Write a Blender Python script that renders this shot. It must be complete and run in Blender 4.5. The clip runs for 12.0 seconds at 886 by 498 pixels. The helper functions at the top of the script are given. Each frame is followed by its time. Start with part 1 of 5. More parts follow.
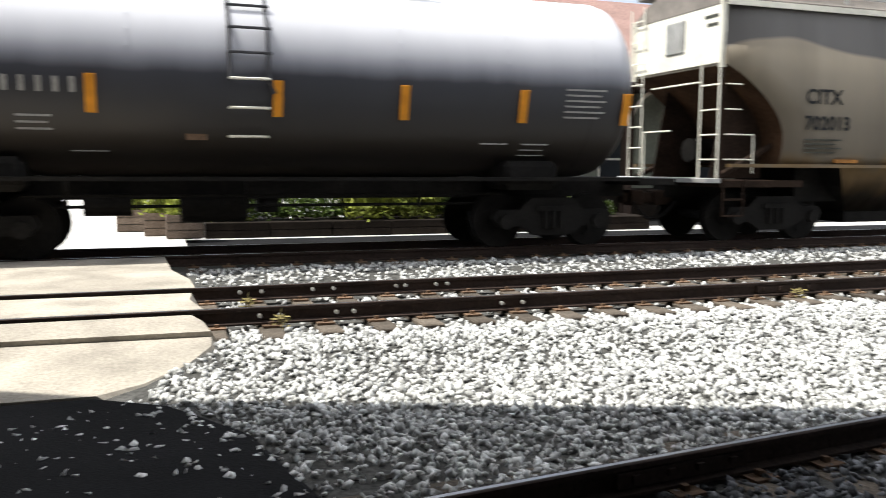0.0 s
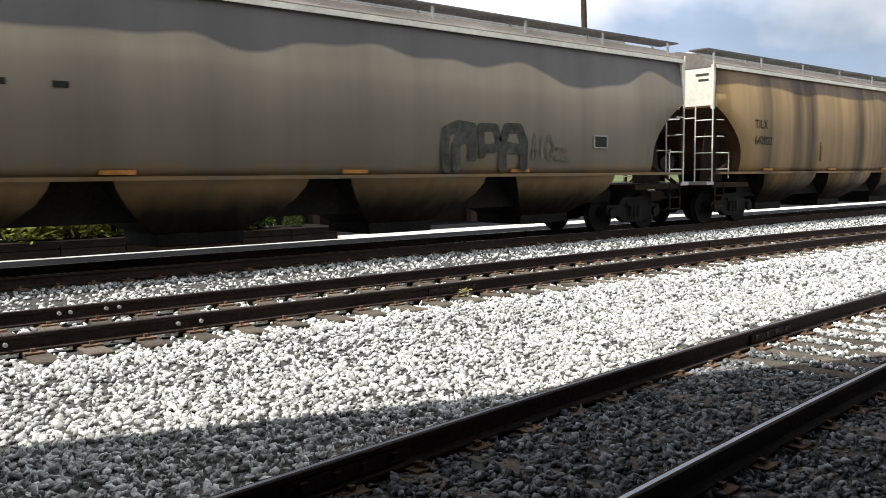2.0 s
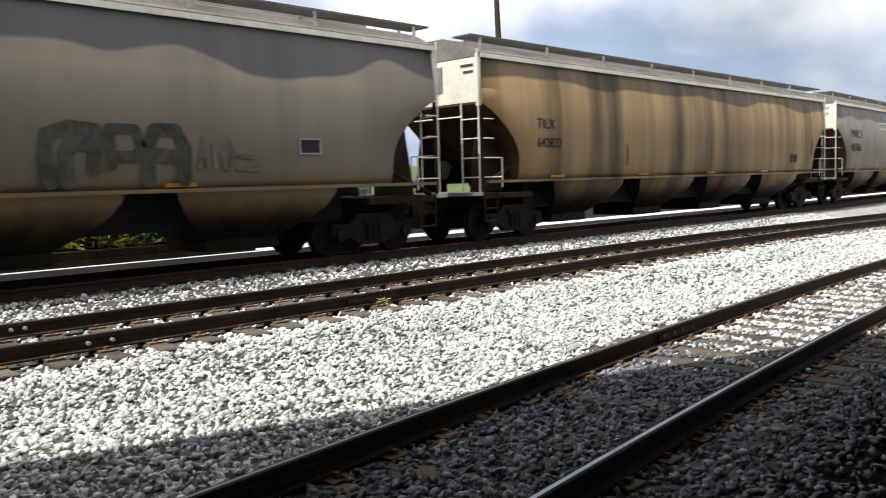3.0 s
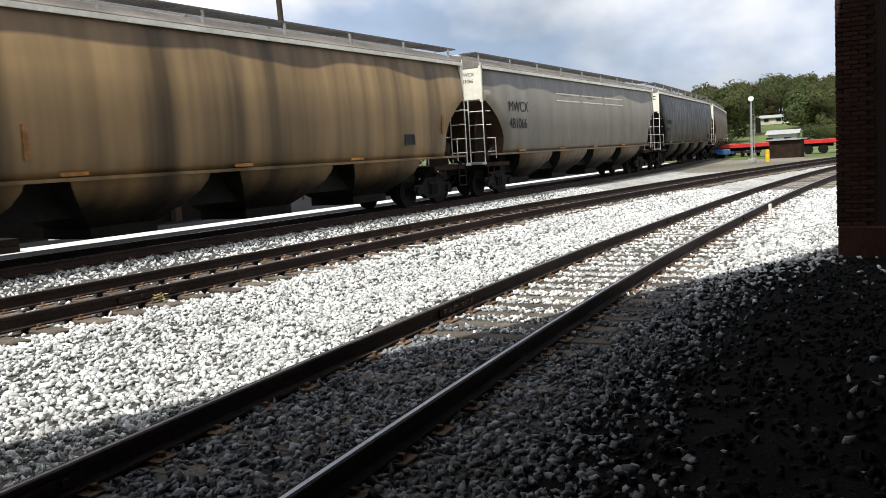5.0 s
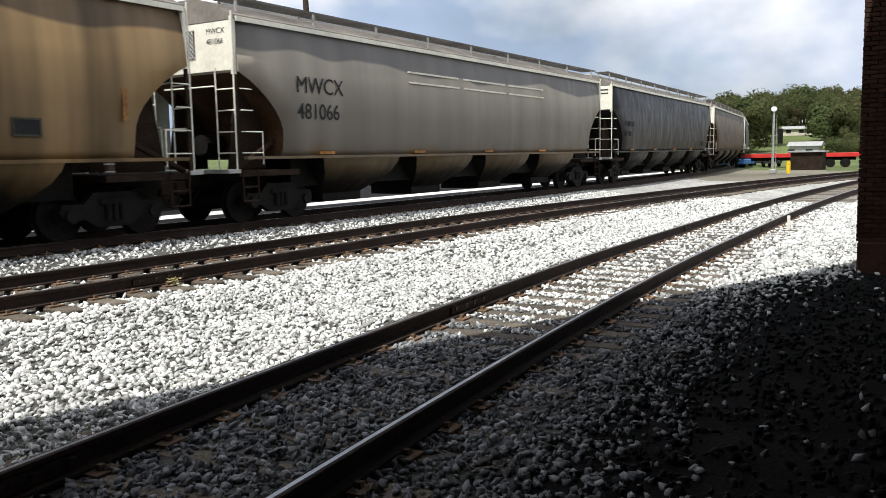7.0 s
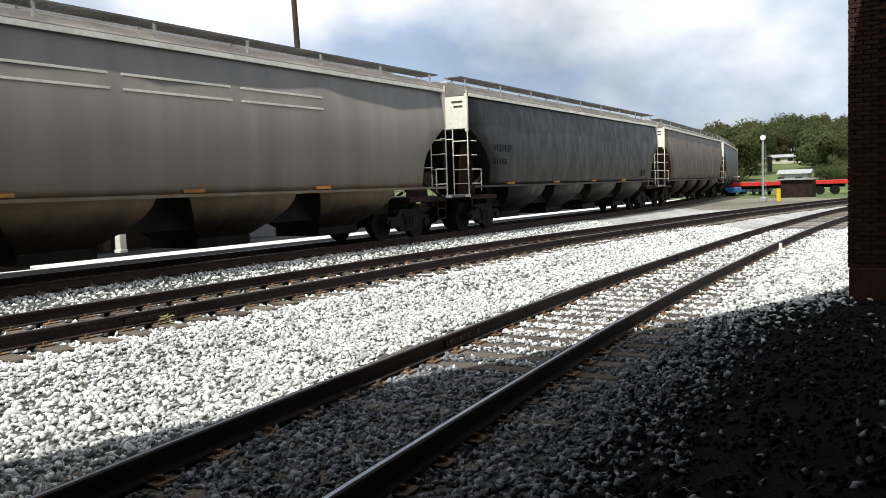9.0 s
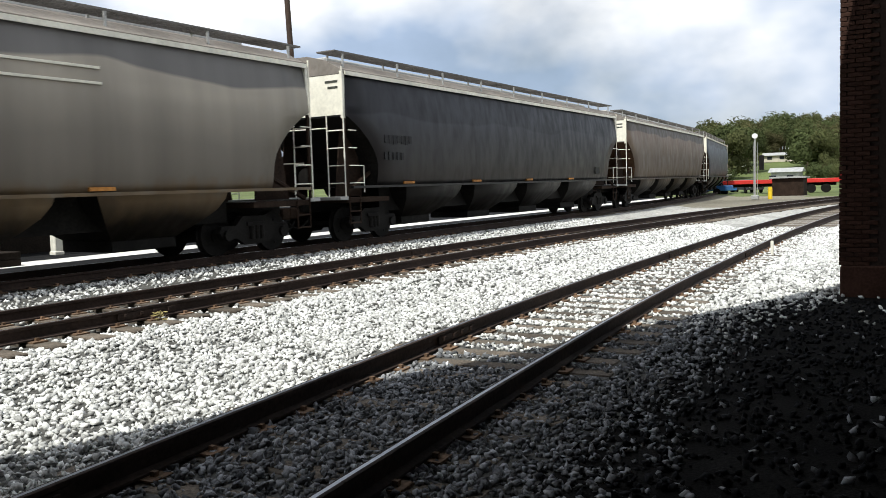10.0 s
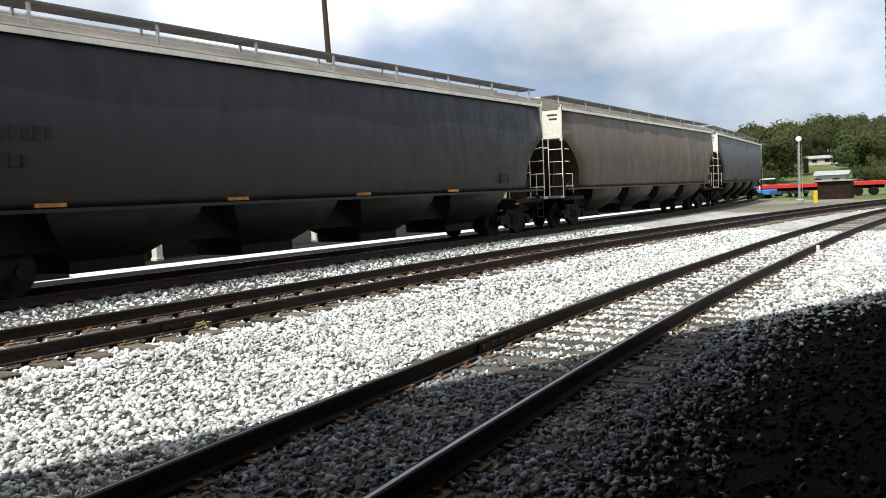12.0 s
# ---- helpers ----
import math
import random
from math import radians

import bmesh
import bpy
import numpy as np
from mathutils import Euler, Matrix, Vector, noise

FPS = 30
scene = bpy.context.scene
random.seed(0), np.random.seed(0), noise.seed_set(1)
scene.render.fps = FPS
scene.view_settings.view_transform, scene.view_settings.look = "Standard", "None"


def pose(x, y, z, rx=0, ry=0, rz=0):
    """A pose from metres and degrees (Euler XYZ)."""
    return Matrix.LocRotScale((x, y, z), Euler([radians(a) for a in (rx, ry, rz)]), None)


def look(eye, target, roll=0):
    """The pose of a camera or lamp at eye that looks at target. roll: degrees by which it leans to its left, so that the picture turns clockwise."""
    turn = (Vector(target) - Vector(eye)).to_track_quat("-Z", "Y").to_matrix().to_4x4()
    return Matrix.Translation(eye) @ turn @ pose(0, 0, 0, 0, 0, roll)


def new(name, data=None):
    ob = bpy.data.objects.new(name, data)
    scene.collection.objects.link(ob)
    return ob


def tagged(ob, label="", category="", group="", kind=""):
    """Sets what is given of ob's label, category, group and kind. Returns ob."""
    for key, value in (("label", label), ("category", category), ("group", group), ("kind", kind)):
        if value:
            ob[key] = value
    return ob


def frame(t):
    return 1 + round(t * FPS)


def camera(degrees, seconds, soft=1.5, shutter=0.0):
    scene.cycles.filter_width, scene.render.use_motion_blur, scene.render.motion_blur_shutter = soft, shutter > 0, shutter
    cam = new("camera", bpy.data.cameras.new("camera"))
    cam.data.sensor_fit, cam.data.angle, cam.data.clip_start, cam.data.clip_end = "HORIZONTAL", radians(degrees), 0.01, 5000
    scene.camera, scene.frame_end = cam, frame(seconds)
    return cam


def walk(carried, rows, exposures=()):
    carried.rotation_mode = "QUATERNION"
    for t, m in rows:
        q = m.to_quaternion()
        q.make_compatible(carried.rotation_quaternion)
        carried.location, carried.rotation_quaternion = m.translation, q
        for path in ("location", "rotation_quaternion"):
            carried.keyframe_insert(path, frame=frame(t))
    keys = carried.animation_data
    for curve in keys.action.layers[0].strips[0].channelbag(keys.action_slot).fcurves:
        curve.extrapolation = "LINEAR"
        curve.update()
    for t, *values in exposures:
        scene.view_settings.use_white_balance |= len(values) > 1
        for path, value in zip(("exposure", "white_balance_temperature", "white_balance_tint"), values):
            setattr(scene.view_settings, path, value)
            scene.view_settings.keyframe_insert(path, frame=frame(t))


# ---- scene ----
cam = camera(56.30, 12.0, soft=0.65, shutter=0.2)

PATH = [
    (0.0, pose(-0.000, 0.000, 1.562, 84.27, -0.35, -19.16)),
    (0.5, pose(0.046, -0.064, 1.559, 83.65, 0.10, -30.47)),
    (1.0, pose(0.089, -0.117, 1.578, 83.63, 1.37, -36.07)),
    (1.5, pose(0.088, -0.171, 1.587, 83.79, 1.42, -39.34)),
    (2.0, pose(0.162, -0.166, 1.588, 84.99, 0.60, -40.00)),
    (2.5, pose(0.138, -0.216, 1.603, 84.68, 3.07, -42.09)),
    (3.0, pose(0.156, -0.275, 1.615, 85.40, 1.62, -45.47)),
    (3.2, pose(0.203, -0.300, 1.613, 86.50, 0.84, -47.82)),
    (4.8, pose(0.358, -0.402, 1.579, 84.84, 3.41, -57.51)),
    (5.0, pose(0.352, -0.409, 1.579, 83.73, 3.52, -59.47)),
    (5.5, pose(0.362, -0.411, 1.569, 84.32, 4.01, -59.00)),
    (6.0, pose(0.364, -0.408, 1.581, 83.36, 3.11, -58.05)),
    (6.5, pose(0.364, -0.404, 1.584, 83.73, 2.33, -57.05)),
    (7.0, pose(0.360, -0.399, 1.581, 83.55, 1.03, -58.20)),
    (9.0, pose(0.364, -0.407, 1.579, 85.81, 1.91, -58.72)),
    (9.5, pose(0.351, -0.399, 1.574, 85.82, 1.93, -58.91)),
    (10.0, pose(0.351, -0.401, 1.574, 85.61, 1.75, -59.23)),
    (10.5, pose(0.431, -0.397, 1.587, 86.00, 2.39, -58.78)),
    (11.0, pose(0.353, -0.402, 1.574, 87.10, 2.31, -57.82)),
    (11.5, pose(0.362, -0.400, 1.580, 87.14, 2.40, -57.94)),
    (12.0, pose(0.351, -0.411, 1.572, 86.29, 2.55, -56.56)),
]
walk(cam, PATH, [(0.0, 0.42, 6550, 8), (1.0, 0.25, 6550, 8), (2.5, 0.1, 6550, 8), (5.0, 0.0, 6500, 8), (7.0, 0.02, 6500, 8), (9.0, 0.0, 6450, 6), (12.0, 0.02, 6450, 6)])

# ---- world, sun ----
SUN = Vector((-0.50, 0.04, 0.86)).normalized()
sun_el, sun_az = math.asin(SUN.z), math.atan2(SUN.x, SUN.y)
world = bpy.data.worlds.new("world")
scene.world = world
world.use_nodes = True
wn, wl = world.node_tree.nodes, world.node_tree.links
bg = wn["Background"]
sky = wn.new("ShaderNodeTexSky")
sky.sky_type, sky.sun_disc, sky.sun_elevation, sky.sun_rotation = "NISHITA", False, sun_el, sun_az
wtc = wn.new("ShaderNodeTexCoord")
wmap = wn.new("ShaderNodeMapping")
wmap.inputs["Scale"].default_value = (1.6, 1.6, 2.6)
wmap.inputs["Location"].default_value = (0.35, 0.1, 0.2)
wl.new(wtc.outputs["Generated"], wmap.inputs["Vector"])
cloud = wn.new("ShaderNodeTexNoise")
cloud.inputs["Scale"].default_value, cloud.inputs["Detail"].default_value, cloud.inputs["Roughness"].default_value = 2.3, 7, 0.5
wl.new(wmap.outputs[0], cloud.inputs["Vector"])
cover = wn.new("ShaderNodeValToRGB")
cover.color_ramp.elements[0].position, cover.color_ramp.elements[1].position = 0.30, 0.54
cover.color_ramp.elements[0].color = (0.5, 0.5, 0.5, 1)
wl.new(cloud.outputs["Fac"], cover.inputs["Fac"])
shade = wn.new("ShaderNodeTexNoise")
shade.inputs["Scale"].default_value, shade.inputs["Detail"].default_value = 1.5, 5
wl.new(wmap.outputs[0], shade.inputs["Vector"])
tone = wn.new("ShaderNodeValToRGB")
tone.color_ramp.elements[0].position, tone.color_ramp.elements[0].color = 0.40, (8.6, 10.6, 14.4, 1)
tone.color_ramp.elements[1].position, tone.color_ramp.elements[1].color = 0.55, (21.5, 21.2, 21.8, 1)
# clouds thin out to blue-grey towards the horizon
wsep = wn.new("ShaderNodeSeparateXYZ")
wl.new(wtc.outputs["Generated"], wsep.inputs[0])
rise = wn.new("ShaderNodeMapRange")
for key, val in (("From Min", 0.02), ("From Max", 0.26), ("To Min", -0.10), ("To Max", 0.035)):
    rise.inputs[key].default_value = val
wl.new(wsep.outputs["Z"], rise.inputs["Value"])
lift = wn.new("ShaderNodeMath")
wl.new(shade.outputs["Fac"], lift.inputs[0])
wl.new(rise.outputs["Result"], lift.inputs[1])
wl.new(lift.outputs[0], tone.inputs["Fac"])
wmix = wn.new("ShaderNodeMix")
wmix.data_type = "RGBA"
wl.new(cover.outputs["Color"], wmix.inputs["Factor"])
wl.new(sky.outputs["Color"], wmix.inputs[6])
wl.new(tone.outputs["Color"], wmix.inputs[7])
wl.new(wmix.outputs[2], bg.inputs["Color"])
bg.inputs["Strength"].default_value = 0.055
lamp = bpy.data.lights.new("sun", "SUN")
lamp.energy, lamp.angle, lamp.color = 5.0, radians(0.55), (1.0, 0.975, 0.93)
sun = new("sun", lamp)
sun.matrix_world = look(SUN * 60, (0, 0, 0))
scene.view_settings.exposure = 0.15

# ---- materials ----


def material(name, base, rough=0.8, metal=0.0, grain=(0.25, 30.0), stain=(0.25, 1.2), bump=0.2, island=0.0, obj=0.0, spec=0.25, leafy_light=0.0):
    """Base colour with fine grain, broad stains, optional variation per piece, and fine relief."""
    m = bpy.data.materials.new(name)
    m.use_nodes = True
    n, l = m.node_tree.nodes, m.node_tree.links
    b = n["Principled BSDF"]
    b.inputs["Roughness"].default_value, b.inputs["Metallic"].default_value = rough, metal
    b.inputs["Specular IOR Level"].default_value = spec
    tc = n.new("ShaderNodeTexCoord")
    value = None
    terms = []
    for amount, size in (grain, stain):
        t = n.new("ShaderNodeTexNoise")
        t.inputs["Scale"].default_value, t.inputs["Detail"].default_value = size, 5
        l.new(tc.outputs["Object"], t.inputs["Vector"])
        r = n.new("ShaderNodeMapRange")
        r.inputs["From Min"].default_value, r.inputs["From Max"].default_value = 0.3, 0.7
        r.inputs["To Min"].default_value, r.inputs["To Max"].default_value = 1 - amount, 1 + amount
        l.new(t.outputs["Fac"], r.inputs["Value"])
        terms.append(r.outputs["Result"])
        value = value or t
    for amount, node, socket in ((island, "ShaderNodeNewGeometry", "Random Per Island"), (obj, "ShaderNodeObjectInfo", "Random")):
        if amount:
            g = n.new(node)
            r = n.new("ShaderNodeMapRange")
            r.inputs["To Min"].default_value, r.inputs["To Max"].default_value = 1 - amount, 1 + amount
            l.new(g.outputs[socket], r.inputs["Value"])
            terms.append(r.outputs["Result"])
    out = terms[0]
    for t in terms[1:]:
        mu = n.new("ShaderNodeMath")
        mu.operation = "MULTIPLY"
        l.new(out, mu.inputs[0])
        l.new(t, mu.inputs[1])
        out = mu.outputs[0]
    v = n.new("ShaderNodeVectorMath")
    v.operation = "SCALE"
    v.inputs[0].default_value = base
    l.new(out, v.inputs["Scale"])
    l.new(v.outputs[0], b.inputs["Base Color"])
    if bump:
        bm = n.new("ShaderNodeBump")
        bm.inputs["Strength"].default_value, bm.inputs["Distance"].default_value = bump, 0.01
        l.new(value.outputs["Fac"], bm.inputs["Height"])
        l.new(bm.outputs[0], b.inputs["Normal"])
    if leafy_light:
        thin = n.new("ShaderNodeBsdfTranslucent")
        both = n.new("ShaderNodeMixShader")
        both.inputs[0].default_value = leafy_light
        l.new(v.outputs[0], thin.inputs["Color"])
        l.new(b.outputs[0], both.inputs[1])
        l.new(thin.outputs[0], both.inputs[2])
        l.new(both.outputs[0], n["Material Output"].inputs["Surface"])
    return m


def car_paint(name, wash, upper, grime, edge, wave, streak=0.3, seed=0.0, rough=0.5):
    """Weathered car side: wavy wash line under a dull upper strip, streaks, brown road grime low down, a brown tint
    deepening downwards, and belly shade painted near black.
    """
    m = bpy.data.materials.new(name)
    m.use_nodes = True
    n, l = m.node_tree.nodes, m.node_tree.links
    b = n["Principled BSDF"]
    b.inputs["Roughness"].default_value = rough
    b.inputs["Specular IOR Level"].default_value = 0.3
    tc, sep = n.new("ShaderNodeTexCoord"), n.new("ShaderNodeSeparateXYZ")
    l.new(tc.outputs["Object"], sep.inputs[0])

    def noise_of(scale, size, detail=4):
        mp = n.new("ShaderNodeMapping")
        mp.inputs["Scale"].default_value, mp.inputs["Location"].default_value = scale, (seed, seed, seed)
        l.new(tc.outputs["Object"], mp.inputs["Vector"])
        t = n.new("ShaderNodeTexNoise")
        t.inputs["Scale"].default_value, t.inputs["Detail"].default_value = size, detail
        l.new(mp.outputs[0], t.inputs["Vector"])
        return t.outputs["Fac"]

    def calc(op, a, c):
        k = n.new("ShaderNodeMath")
        k.operation = op
        for i, q in enumerate((a, c)):
            if isinstance(q, (int, float)):
                k.inputs[i].default_value = q
            else:
                l.new(q, k.inputs[i])
        return k.outputs[0]

    def ramp(x, lo, hi, to0=0.0, to1=1.0):
        r = n.new("ShaderNodeMapRange")
        for key, q in (("From Min", lo), ("From Max", hi), ("To Min", to0), ("To Max", to1)):
            r.inputs[key].default_value = q
        l.new(x, r.inputs["Value"])
        return r.outputs["Result"]

    def mix(f, a, c):
        k = n.new("ShaderNodeMix")
        k.data_type = "RGBA"
        l.new(f, k.inputs["Factor"])
        for i, q in ((6, a), (7, c)):
            if isinstance(q, tuple):
                k.inputs[i].default_value = (*q, 1)
            else:
                l.new(q, k.inputs[i])
        return k.outputs[2]

    scallop = noise_of((0.36, 0.0, 0.0), 1.0, 1.2)
    line = calc("ADD", sep.outputs["Z"], calc("MULTIPLY", calc("SUBTRACT", scallop, 0.5), -wave))
    top = ramp(line, edge - 0.035, edge + 0.035)
    faded = n.new("ShaderNodeVectorMath")
    faded.operation = "SCALE"
    faded.inputs[0].default_value = wash
    l.new(ramp(line, edge - 1.3, edge, 0.84, 1.42), faded.inputs["Scale"])
    col = mix(top, faded.outputs[0], upper)
    # rain streaks, stretched downwards
    st = noise_of((0.62, 0.3, 0.035), 1.6, 3)
    fine = noise_of((4.0, 2.0, 1.4), 1.0, 4)
    dark = calc("MULTIPLY", ramp(st, 0.35, 0.68, 1.0 + streak * 0.5, 1.0 - streak), ramp(fine, 0.3, 0.7, 0.97, 1.03))
    low = calc("MULTIPLY", ramp(calc("ADD", sep.outputs["Z"], calc("MULTIPLY", noise_of((1.2, 1, 0.4), 1.5), 0.9)), 1.84, 2.16, 1.0, 0.0), 0.9)
    # dark brown tint, stronger towards the bottom of the side
    low_tint = ramp(calc("ADD", sep.outputs["Z"], calc("MULTIPLY", noise_of((0.8, 1, 0.7), 1.1), 0.8)), 1.7, 3.7, 0.42, 0.0)
    col = mix(low_tint, col, (0.045, 0.032, 0.021))
    col = mix(low, col, grime)
    # shade under the belly, painted as a fade to near black
    belly_shade = ramp(calc("ADD", sep.outputs["Z"], calc("MULTIPLY", noise_of((1.5, 1, 0.8), 1.6), 0.6)), 1.14, 1.62, 0.95, 0.0)
    col = mix(belly_shade, col, (0.012, 0.010, 0.008))
    v = n.new("ShaderNodeVectorMath")
    v.operation = "SCALE"
    l.new(col, v.inputs[0])
    l.new(dark, v.inputs["Scale"])
    l.new(v.outputs[0], b.inputs["Base Color"])
    l.new(ramp(fine, 0.3, 0.7, rough - 0.1, rough + 0.15), b.inputs["Roughness"])
    bp = n.new("ShaderNodeBump")
    bp.inputs["Strength"].default_value, bp.inputs["Distance"].default_value = 0.05, 0.02
    l.new(noise_of((1, 1, 1), 2.0), bp.inputs["Height"])
    l.new(bp.outputs[0], b.inputs["Normal"])
    return m


